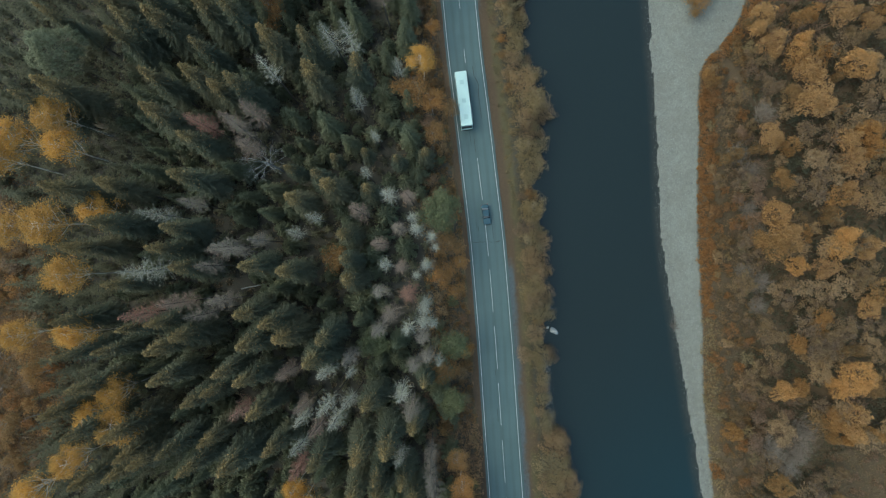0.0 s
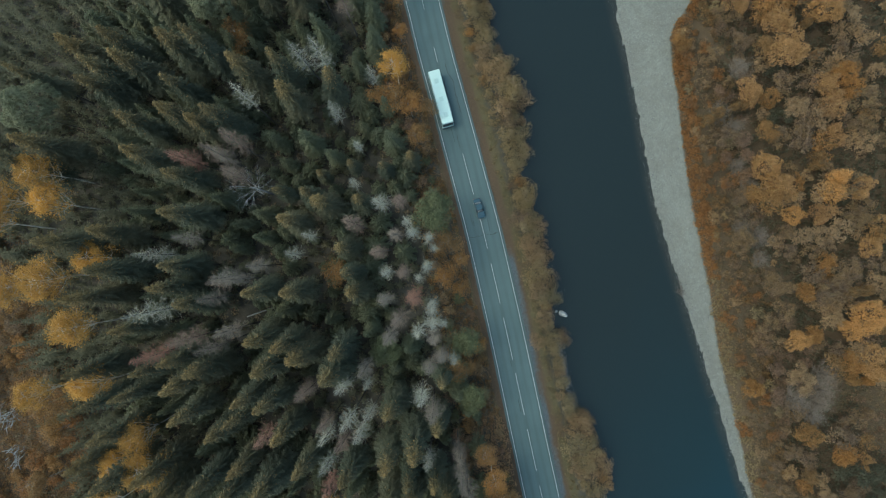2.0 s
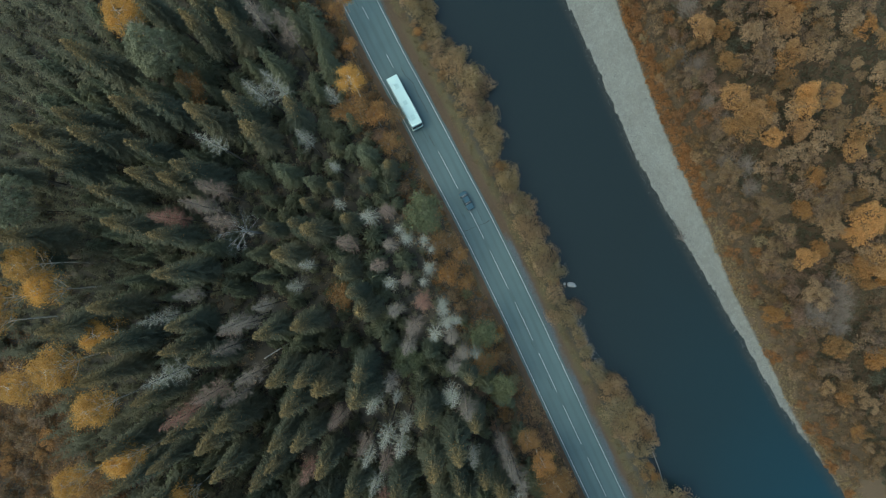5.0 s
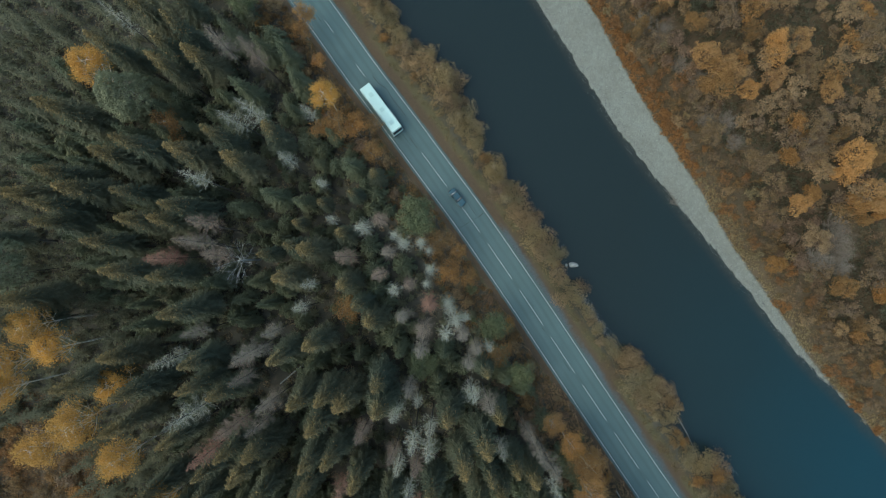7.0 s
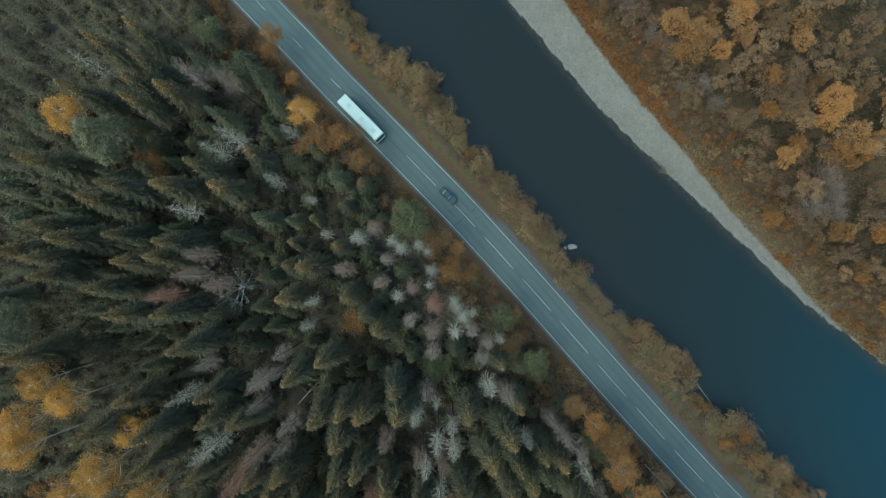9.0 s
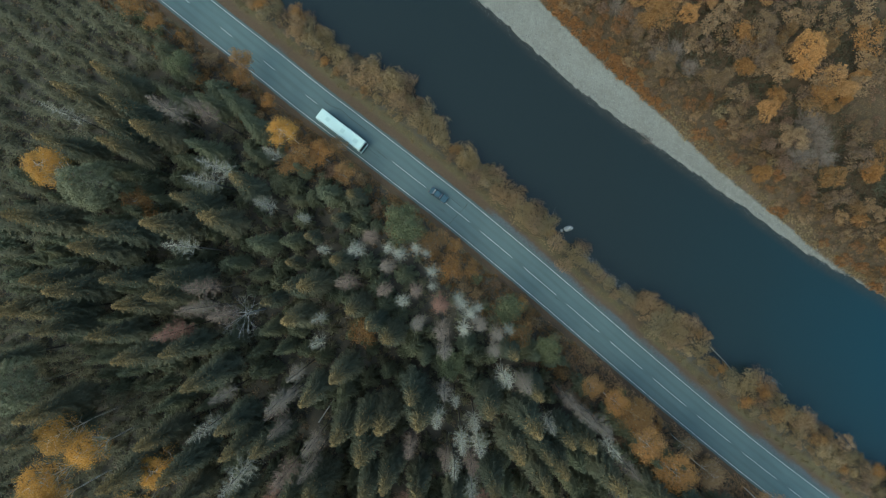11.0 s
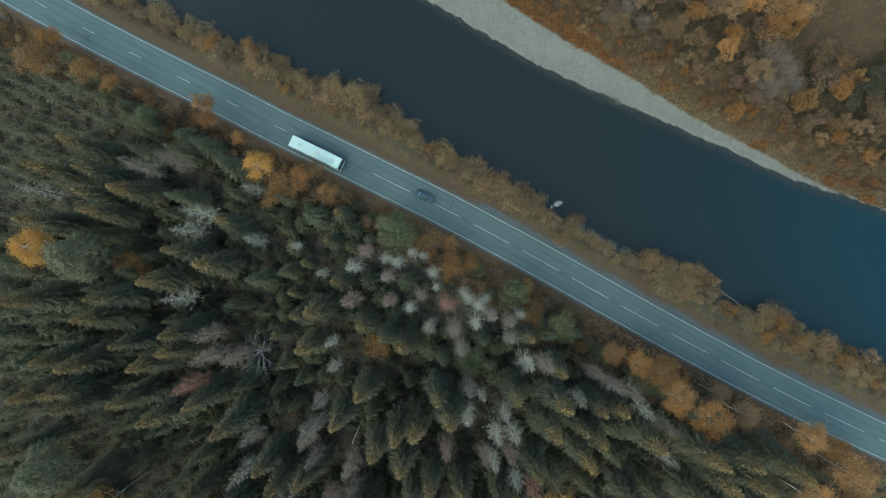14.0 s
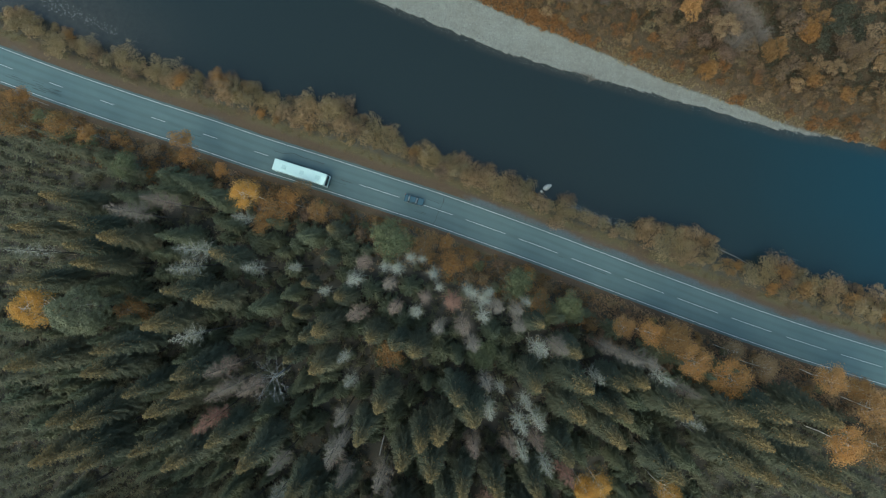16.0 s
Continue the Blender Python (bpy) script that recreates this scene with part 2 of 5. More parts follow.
# ---- tree makers: each builds one thing with its parts at the origin ----
def make_spruce(seed, h, radius, whorls=34, per=9, sprigs=5, base=0.12, label="tall narrow dark green spruce in the dense forest", power=0.8, name="spruce_tree", group="spruces of the forest", needles=None, cones=0):
    rng = np.random.RandomState(seed)
    root = tree_base(name, label, "spruce", group)
    v, f = tube([(0, 0, -0.3), (0.1, 0, h * 0.4), (0, 0.05, h)], [0.24, 0.16, 0.02])
    mesh_ob("trunk", v, f, M_BARK, root, "grey-brown trunk")
    v, f = spruce_crown(rng, h, radius, whorls, per, sprigs, base=base, power=power)
    crown = mesh_ob("crown", v, f, needles or M_SPRUCE, root)
    # Upper needles turn golden with cones and brighter, top light put into the colour.
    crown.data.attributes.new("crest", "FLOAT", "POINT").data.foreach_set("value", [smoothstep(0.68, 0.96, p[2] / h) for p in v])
    if cones:
        u = rng.uniform(0, 1, cones) ** 1.4 * 0.38
        a = rng.uniform(0, 6.28, cones)
        r = radius * (u * 1.02) ** power * rng.uniform(0.55, 1.05, cones)
        spots = np.stack([np.cos(a) * r, np.sin(a) * r, h * (1 - u) - 0.1 - 0.25 * r], 1)
        v, f = sprays(rng, spots, 0.13, 0.3, 1.5)
        tagged(mesh_ob("tip", v, f, M_CONES, root), "golden-brown tip heavy with cones", kind="stuff")
    return root


def make_dry_spruce(seed, h, radius, material, label, boughs, twigs, base=0.5, thick=0.035, name="dry_spruce", stray=0.3, kind_of="dead spruce", group="dry spruces of the forest", trunk=0.13, rise=0.1):
    """A dead spruce: crooked bare boughs with fine twigs in its upper part."""
    rng = np.random.RandomState(seed)
    root = tree_base(name, label, kind_of, group)
    v, f = tube([(0, 0, -0.3), (0.12, 0.05, h * 0.5), (0, 0, h)], [trunk, trunk * 0.7, 0.03])
    mesh_ob("trunk", v, f, M_BARK, root, "bare trunk")
    pieces = []
    verts, faces = [], []
    for k in range(boughs):
        u = (k + rng.uniform(0, 1)) / boughs
        z0 = h * (base + (1 - base) * u)
        a = 2.4 * k + rng.normal() * 0.3
        reach = (radius * (1 - u) ** 0.75 * (0.55 + 0.45 * min(1, 4 * u + 0.3)) + 0.2) * rng.uniform(0.65, 1.15)
        out = Vector((math.cos(a), math.sin(a), 0))
        side = Vector((-out.y, out.x, 0))
        bow = rng.normal() * stray
        pts = []
        for j in range(4):
            s = j / 3
            pts.append(Vector((0, 0, z0)) + out * reach * s + side * reach * bow * s * s + Vector((0, 0, reach * (rise * s - 0.35 * s * s + 0.5 * s ** 3))))
        r = thick * (0.5 + 0.5 * (1 - u))
        pieces.append(tube(pts, [r, r * 0.8, r * 0.6, r * 0.3], 3))
        for t in range(twigs):
            s = rng.uniform(0.25, 1.0)
            j = min(2, int(s * 3))
            p = pts[j].lerp(pts[j + 1], s * 3 - j)
            way = (out * rng.uniform(0.3, 1.0) + side * rng.choice((-1, 1)) * rng.uniform(0.5, 1.1) + Vector((0, 0, rng.uniform(-0.5, 0.45)))).normalized()
            long = reach * rng.uniform(0.14, 0.34)
            across = way.cross(Vector((0, 0, 1))).normalized() * thick * 0.62
            o = len(verts)
            verts.extend((p - across, p + across, p + way * long))
            faces.append((o, o + 1, o + 2))
    mesh_ob("crown", *join(pieces + [(verts, faces)]), material, root)
    return root


def make_leafy(seed, name, h, crown_r, leaf_mat, bark, label, category, group, leaves=1500, size=0.3, low=0.42, lumps=26, stems=1, up=0.5, lump=0.42, clumps=1, domed=False):
    rng = np.random.RandomState(seed)
    root = tree_base(name, label, category, group)
    for s in range(stems):
        a = rng.uniform(0, 6.28)
        lean = (0.25 if stems > 1 else 0.05) * h
        tip = Vector((math.cos(a) * lean, math.sin(a) * lean, h * 0.86))
        r0 = 0.0036 * h + 0.016
        mid = tip * 0.5 + Vector(rng.normal(size=3) * 0.02 * h)
        stem = tube([(0.05 * s, 0, -0.3), mid * 0.55, mid * 1.1, tip], [r0, r0 * 0.8, r0 * 0.6, r0 * 0.2], 5)
        wood, ends = [], []
        for k in range(14 if stems == 1 else 3):
            t = rng.uniform(low * 0.9, 0.8) / 0.86
            g = rng.uniform(0, 6.28)
            limbs(rng, tip * t, (math.cos(g), math.sin(g), 0.75), crown_r * rng.uniform(0.45, 0.75), r0 * 0.4, 1 if stems == 1 else 0, wood, ends, 0.6, 0.3, 2, 3)
        if stems == 1:
            mesh_ob("trunk", *join([stem] + wood), bark, root)
        else:
            mesh_ob("stem", *join([stem] + wood), bark, root)
    cz, hz = h * (low + 1) / 2, h * (1 - low) / 2
    cs = []
    for k in range(lumps):
        d = rng.normal(size=3)
        d /= np.linalg.norm(d)
        d[2] = abs(d[2]) * 1.1 - 0.25
        d *= rng.uniform(0.35, 0.78)
        if clumps > 1:
            g = 6.28 * (k % clumps) / clumps + seed
            sub = 0.45 + 0.12 * math.sin(3.1 * (k % clumps) + seed)
            d = d * 0.62 + (math.cos(g) * sub, math.sin(g) * sub, 0.25 * math.sin(5.0 * (k % clumps) + seed))
        cs.append((d[0] * crown_r, d[1] * crown_r, cz + d[2] * hz))
    if domed:
        # lumps close together over the skin of one or more upright domes
        cs = []
        for k in range(lumps):
            j, n = k % clumps, lumps // clumps + 1
            up_way = 1.0 - 1.25 * (k // clumps + 0.5) / n
            g = 2.4 * (k // clumps) + j
            d = np.array((math.cos(g), math.sin(g), 0)) * math.sqrt(max(0.0, 1 - up_way ** 2)) + (0, 0, up_way)
            swell = 0.84 + 0.5 * noise.noise(Vector(d * 1.5) + Vector((seed * 1.37, j * 2.3, 0.4)))
            size_j = 1.0 if clumps == 1 else 0.5 + 0.17 * math.sin(2.3 * j + seed)
            away = 0.0 if clumps == 1 else 1.02 - size_j
            h_j = 1.0 if clumps == 1 else 0.7 + 0.3 * size_j + 0.1 * math.sin(5.1 * j + seed)
            turn = 6.28 * j / clumps + seed
            c = d * crown_r * size_j * swell * rng.uniform(0.84, 0.95)
            cs.append((c[0] + math.cos(turn) * away * crown_r * 0.8, c[1] + math.sin(turn) * away * crown_r * 0.8, h * (low + (1 - low) * h_j * (0.52 + 0.43 * up_way * swell))))
    cs = np.array(cs)
    radii = crown_r * lump * rng.uniform(0.6, 1.15, len(cs))
    pick_lump = rng.choice(len(cs), leaves, p=radii ** 2 / (radii ** 2).sum())
    off = rng.normal(size=(leaves, 3))
    off /= np.linalg.norm(off, axis=1)[:, None]
    off[:, 2] = np.where(off[:, 2] < -0.3, -off[:, 2], off[:, 2])
    shell = rng.uniform(0.3, 1.3, (leaves, 1)) ** 0.45 * radii[pick_lump][:, None]
    v, f = sprays(rng, cs[pick_lump] + off * shell, size, up, 1.0, off + (0, 0, up * 0.6))
    mesh_ob("crown", v, f, leaf_mat, root)
    return root


def make_birch(seed, h, crown_r, label, leaves=4200, size=0.085, leaf=None, low=0.08):
    """A tall birch: a white trunk that forks into long rising limbs under a thin domed cap of leaves."""
    rng = np.random.RandomState(seed)
    root = tree_base("birch_tree", label, "birch", "autumn birches")
    fine = min(1.0, (h / 20) ** 1.4)
    top = Vector((rng.normal() * 0.4, rng.normal() * 0.4, h * 0.93))
    trunk = [tube([(0, 0, -0.3), top * 0.35 + Vector((rng.normal() * 0.2, rng.normal() * 0.2, 0)), top * 0.7, top], [0.13 * fine ** 0.4, 0.11 * fine ** 0.4, 0.075 * fine ** 0.5, 0.02], 6)]
    limbwork, cs = [], []
    for k in range(22):
        t = 0.42 + 0.5 * (k + rng.uniform(0, 1)) / 22
        a = 2.4 * k + rng.normal() * 0.3
        reach = crown_r * min(1.0, (1.1 - t) ** 0.6 * rng.uniform(1.0, 1.7))
        p0 = top * (t / 0.93)
        way = Vector((math.cos(a), math.sin(a), 0))
        p2 = Vector((top.x, top.y, 0)) + way * reach + Vector((0, 0, h * (0.97 - 0.2 * (reach / crown_r) ** 2) * rng.uniform(0.95, 1.0)))
        p1 = p0.lerp(p2, 0.5) + way * reach * 0.12
        limbwork.append(tube([p0, p1, p2], [0.055 * fine, 0.042 * fine, 0.018 * fine], 4))
        for j in range(5):
            q0 = p0.lerp(p1, rng.uniform(0.4, 1.0)) if j < 2 else p1.lerp(p2, rng.uniform(0, 0.9))
            q1 = q0 + (way + Vector(rng.normal(size=3)) * 0.7 + Vector((0, 0, 0.6))).normalized() * reach * rng.uniform(0.25, 0.5)
            limbwork.append(tube([q0, q1], [0.022 * fine, 0.008 * fine], 3))
            cs.append(q1)
        cs += [p2, p2]
    cs = np.array([tuple(c) for c in cs])
    lift = (cs[:, 2] - cs[:, 2].min()) / np.ptp(cs[:, 2])
    weight = low + lift ** 1.8
    pick_c = rng.choice(len(cs), leaves, p=weight / weight.sum())
    off = rng.normal(size=(leaves, 3)) * (0.48, 0.48, 0.34) + (0, 0, 0.45 * (1 - fine))
    v, f = sprays(rng, cs[pick_c] + off, size, 0.6)
    mesh_ob("trunk", *join(trunk + limbwork), M_BIRCHBARK, root, "white forking trunk")
    mesh_ob("crown", v, f, leaf or M_BIRCHLEAF, root, "thin golden crown")
    return root


def make_bare(seed, h, crown_r, label):
    rng = np.random.RandomState(seed)
    root = tree_base("bare_tree", label, "bare tree", "")
    v, f = tube([(0, 0, -0.3), (0.2, 0.1, h * 0.4), (0.1, 0, h * 0.7)], [0.24, 0.18, 0.12])
    mesh_ob("trunk", v, f, M_GREYBARK, root)
    wood, ends = [], []
    for k in range(18):
        a = 2.4 * k
        limbs(rng, (0.1, 0, h * rng.uniform(0.5, 0.7)), (math.cos(a), math.sin(a), 0.55), crown_r * rng.uniform(0.5, 0.72), 0.045, 2, wood, ends, 0.42, 0.2, 4, 3)
    mesh_ob("branchwork", *join(wood), M_BRANCH, root)
    return root


def set_out(protos, spots, rng, wobble=0.12, stretch=0.08):
    """Copies of the prototypes at (x, y, height)."""
    for k, (x, y, h) in enumerate(spots):
        proto, h0 = protos[rng.randint(len(protos))]
        s = h / h0
        w = s * rng.uniform(1 - wobble, 1 + wobble)
        e = rng.uniform(1 - stretch, 1 + stretch)
        m = Matrix.LocRotScale((x, y, ground_z(x, y)), Euler((rng.normal() * 0.02, rng.normal() * 0.02, rng.uniform(0, 6.28))), (w * e, w / e, s))
        copy_thing(proto, m)


def retire(protos):
    """Takes the pattern trees away once they are copied."""
    for root, h in protos:
        for o in (*root.children_recursive, root):
            bpy.data.objects.remove(o)


# ---- the lie of the land ----
ROAD = [(-160, 28), (-91.8, 17.4), (-79.3, 15.7), (-67.4, 14.4), (-55.4, 13.3), (-43, 12.3), (-31, 11.4), (-19, 10.5), (-6.3, 9.4), (6, 8.2), (18, 6.7), (33, 4.8), (45.6, 3.1), (57.6, 1.8), (69.5, 0.3), (81.6, -1.1), (93.2, -2.3), (105, -3.3), (160, -6.5)]
WEST_WATER = [(-160, 42), (-90, 30.4), (-71, 27.8), (-61, 26.4), (-51, 25.8), (-39, 23.2), (-23, 21), (-12, 20.3), (3, 19), (20.6, 17.8), (30, 19), (37, 19.3), (48, 14.4), (60, 14), (73, 9.8), (87, 7.6), (104, 7.6), (160, 4)]
EAST_WATER = [(-160, 84), (-81, 63), (-68, 60), (-59, 57.4), (-51, 56), (-32, 53), (-17, 50.5), (-4, 48.3), (8, 46.9), (26, 46.1), (41, 45.2), (59, 44.1), (160, 40)]
GREEN_EDGE = [(-160, 84.2), (-81, 63.2), (-68, 60.2), (-60, 58.6), (-50, 57.9), (-40, 57), (-28, 55.9), (-16, 55.7), (-2, 54.9), (8, 54.5), (29, 54.8), (40, 55.1), (44, 56), (46.5, 58), (49.6, 60.8), (53.4, 63.3), (60, 65.5), (80, 66), (160, 66)]
WATER_Z = -2.0


def smooth_curve(rows):
    """A smooth x over y through the rows (Catmull-Rom), sampled every metre."""
    ys, xs = np.array([r[0] for r in rows], float), np.array([r[1] for r in rows], float)
    slope = np.gradient(xs, ys)
    out_y = np.arange(-160, 160.5, 1.0)
    k = np.clip(np.searchsorted(ys, out_y, "right") - 1, 0, len(ys) - 2)
    d = ys[k + 1] - ys[k]
    t = (out_y - ys[k]) / d
    out = (2 * t ** 3 - 3 * t ** 2 + 1) * xs[k] + (t ** 3 - 2 * t ** 2 + t) * d * slope[k] + (3 * t ** 2 - 2 * t ** 3) * xs[k + 1] + (t ** 3 - t ** 2) * d * slope[k + 1]
    return out_y, out


CURVES = {k: smooth_curve(v) for k, v in (("road", ROAD), ("west", WEST_WATER), ("east", EAST_WATER), ("green", GREEN_EDGE))}


def cx(name, y):
    ys, xs = CURVES[name]
    return float(np.interp(y, ys, xs))


def clearing_far(x, y):
    """How far from the middle of the clearing in the forest, in metres."""
    return min(math.hypot(x + 96, (y + 30) * 0.6), math.hypot(x + 99, (y + 2) * 0.7) + 1.5)


def ground_z(x, y):
    """Height of the ground."""
    road, west, east, green = cx("road", y), cx("west", y), cx("east", y), cx("green", y)
    rough = noise.noise(Vector((x * 0.16, y * 0.16, 0))) * 0.35 + noise.noise(Vector((x * 0.6, y * 0.6, 4))) * 0.12
    wob = noise.noise(Vector((x * 0.22, y * 0.22, 9))) * 0.6 + noise.noise(Vector((x * 0.6, y * 0.6, 3))) * 0.35
    if x < road + 6.0:
        d = abs(x - road)
        verge = smoothstep(4.2, 9.0, d)
        return -0.12 + verge * (rough - 0.25 * smoothstep(4.2, 6, d) * (1 - smoothstep(7, 11, d))) + (max(0, -x - 60) * 0.02 if x < -60 else 0)
    if x < (west + east) / 2:
        d = west + wob - x
        bank = smoothstep(-1.5, 3.2, d)
        return -3.0 + 2.88 * bank + rough * smoothstep(2, 5, d) * 0.6 * smoothstep(6, 8, x - road)
    d = x - east - wob * 0.8 - noise.noise(Vector((x * 0.9, y * 0.9, 13))) * 0.5
    g = x - green
    low = -3.2 + 1.25 * smoothstep(-2.5, 0.2, d) + 0.75 * smoothstep(0, 9, d)
    return low + 0.7 * smoothstep(-0.5, 6, g) + rough * smoothstep(0, 4, g)


def build_ground():
    core = np.arange(-125, 125.01, 1.25)
    far = np.array([140, 165, 210, 300, 480, 900, 1700, 2600.0])
    line = np.concatenate([-far[::-1], np.arange(-125, 125.01, 1.0), far])
    fine_x = np.arange(42, 66, 0.6)
    xs = np.concatenate([-far[::-1], core[core < 41.9], fine_x, core[core > 65.9], far])
    n = len(xs)
    verts, gravel, verge, soil, shoulder, grit = [], [], [], [], [], []
    for y in line:
        yc = min(max(y, -160), 160)
        green, east, road = cx("green", yc), cx("east", yc), cx("road", yc)
        for x in xs:
            verts.append((float(x), float(y), ground_z(float(x), float(yc))))
            gravel.append(smoothstep(1.6, -1.6, x - green) * smoothstep(-3, 0, x - east))
            d = x - road
            verge.append(smoothstep(9.5, 6.0, d) if d > 0 else smoothstep(7.0, 5.0, -d))
            shoulder.append(smoothstep(7.0, 5.0, d) if d > 0 else smoothstep(6.2, 4.6, -d))
            grit.append((smoothstep(6.2, 4.3, d) if d > 0 else 0.7 * smoothstep(5.6, 4.2, -d)) * max(0.0, 0.25 + 0.6 * noise.noise(Vector((x * 0.05, y * 0.13, 31))) + 0.55 * smoothstep(8, -8, y) * (d > 0)))
            track = abs((x - 61) * 0.85 + (y - 43.5) * 0.52)
            s = smoothstep(1.3, 0.4, track) * smoothstep(57, 60, x) * smoothstep(72, 66, x)
            meadow = smoothstep(12, 5, math.hypot((x - 92) * 0.85, y + 46)) + smoothstep(16, 7, clearing_far(x, y))
            soil.append(min(1, meadow + smoothstep(-1.0, 1.0, x - green)))
            gravel[-1] = max(gravel[-1], 0.36 * s)
    faces = [(j * n + i, j * n + i + 1, (j + 1) * n + i + 1, (j + 1) * n + i) for j in range(len(line) - 1) for i in range(n - 1)]
    ob = mesh_ob("ground", verts, faces, ground_material(), smooth=True)
    for key, vals in (("gravel", gravel), ("verge", verge), ("soil", soil), ("shoulder", shoulder), ("grit", grit)):
        ob.data.attributes.new(key, "FLOAT", "POINT").data.foreach_set("value", vals)
    tagged(ob, "forest floor, gravel bar and grassy river banks", "ground", kind="structure")


def ground_material():
    m, nt, b = node_mat("ground_cover", 0.95, 0.15)
    big, mid, fine = noise_tex(nt, 0.12, 4), noise_tex(nt, 0.9, 5), noise_tex(nt, 5.0, 4)
    floor_col = ramp(nt, mid, [(0.3, (0.048, 0.045, 0.034)), (0.55, (0.058, 0.051, 0.038)), (0.75, (0.078, 0.061, 0.042))])
    grass = ramp(nt, fine, [(0.3, (0.048, 0.034, 0.021)), (0.6, (0.075, 0.052, 0.030)), (0.8, (0.100, 0.069, 0.037))])
    green = ramp(nt, fine, [(0.3, (0.056, 0.049, 0.026)), (0.8, (0.096, 0.078, 0.040))])
    verge = mix(nt, ramp(nt, big, [(0.38, (0, 0, 0)), (0.52, (1, 1, 1))]), grass, green)
    stones = nt.nodes.new("ShaderNodeTexVoronoi")
    stones.inputs["Scale"].default_value = 4.6
    co = nt.nodes.new("ShaderNodeTexCoord")
    nt.links.new(co.outputs["Object"], stones.inputs["Vector"])
    pebble = ramp(nt, stones.outputs["Color"], [(0.0, (0.0858, 0.0871, 0.0746)), (0.5, (0.1254, 0.1254, 0.1076)), (1.0, (0.1782, 0.1762, 0.1518))])
    silt = ramp(nt, mid, [(0.3, (0.099, 0.0964, 0.0818)), (0.7, (0.1419, 0.1386, 0.1175))])
    gravel = mix(nt, 0.5, pebble, silt)
    gravel = mix(nt, ramp(nt, noise_tex(nt, 0.22, 5), [(0.42, (0, 0, 0)), (0.68, (0.396, 0.396, 0.396))]), gravel, (0.0957, 0.0891, 0.0739))
    gravel = mix(nt, ramp(nt, noise_tex(nt, 1.7, 6), [(0.6, (0, 0, 0)), (0.7, (0.462, 0.462, 0.462))]), gravel, (0.099, 0.099, 0.0825))
    edge = math_node(nt, "MULTIPLY_ADD", mid, 0.5, -0.25)
    edge = math_node(nt, "MULTIPLY_ADD", fine, 0.3, math_node(nt, "SUBTRACT", edge, 0.15))

    def mask(name, soft=0.14):
        a = math_node(nt, "ADD", attr(nt, name), edge)
        return ramp(nt, a, [(0.5 - soft, (0, 0, 0)), (0.5 + soft, (1, 1, 1))])
    col = mix(nt, mask("verge"), floor_col, verge)
    col = mix(nt, mask("soil"), col, grass)
    dirt = ramp(nt, fine, [(0.3, (0.048, 0.033, 0.021)), (0.7, (0.080, 0.055, 0.034))])
    chips = ramp(nt, fine, [(0.3, (0.042, 0.050, 0.054)), (0.7, (0.078, 0.090, 0.094))])
    col = mix(nt, mask("shoulder", 0.25), col, dirt)
    col = mix(nt, mask("grit", 0.2), col, chips)
    col = mix(nt, mask("gravel"), col, gravel)
    pos_z = nt.nodes.new("ShaderNodeSeparateXYZ")
    nt.links.new(co.outputs["Object"], pos_z.inputs[0])
    wet = ramp(nt, math_node(nt, "ADD", pos_z.outputs[2], math_node(nt, "MULTIPLY_ADD", mid, 0.1, 2.92)), [(0.95, (0.35, 0.35, 0.33)), (0.99, (1, 1, 1))])
    col = mix(nt, 1.0, col, wet, "MULTIPLY")
    nt.links.new(col, b.inputs["Base Color"])
    bump(nt, b, math_node(nt, "ADD", fine, stones.outputs["Distance"]), 0.5, 0.06)
    return m


build_ground()


def strip(name, y0, y1, off_a, off_b, z, material, label="", parent=None, step=1.0, ragged=0.0, kind="structure", category="", seed=0):
    """A band along the road between two offsets from its middle (metres, east positive)."""
    rng = np.random.RandomState(seed)
    n = max(2, int(abs(y1 - y0) / step) + 1)
    verts, faces = [], []
    for k in range(n):
        y = y0 + (y1 - y0) * k / (n - 1)
        slope = cx("road", y + 1) - cx("road", y - 1)
        d = Vector((slope, 2.0, 0)).normalized()
        across = Vector((d.y, -d.x, 0))
        p = Vector((cx("road", y), y, z))
        ra, rb = rng.uniform(-1, 1, 2) * ragged
        verts += [p + across * (off_a + ra), p + across * (off_b + rb)]
        if k:
            faces.append((2 * k - 2, 2 * k - 1, 2 * k + 1, 2 * k))
    ob = mesh_ob(name, verts, faces, material, parent, label)
    if not parent:
        tagged(ob, label, category, kind=kind)
    return ob


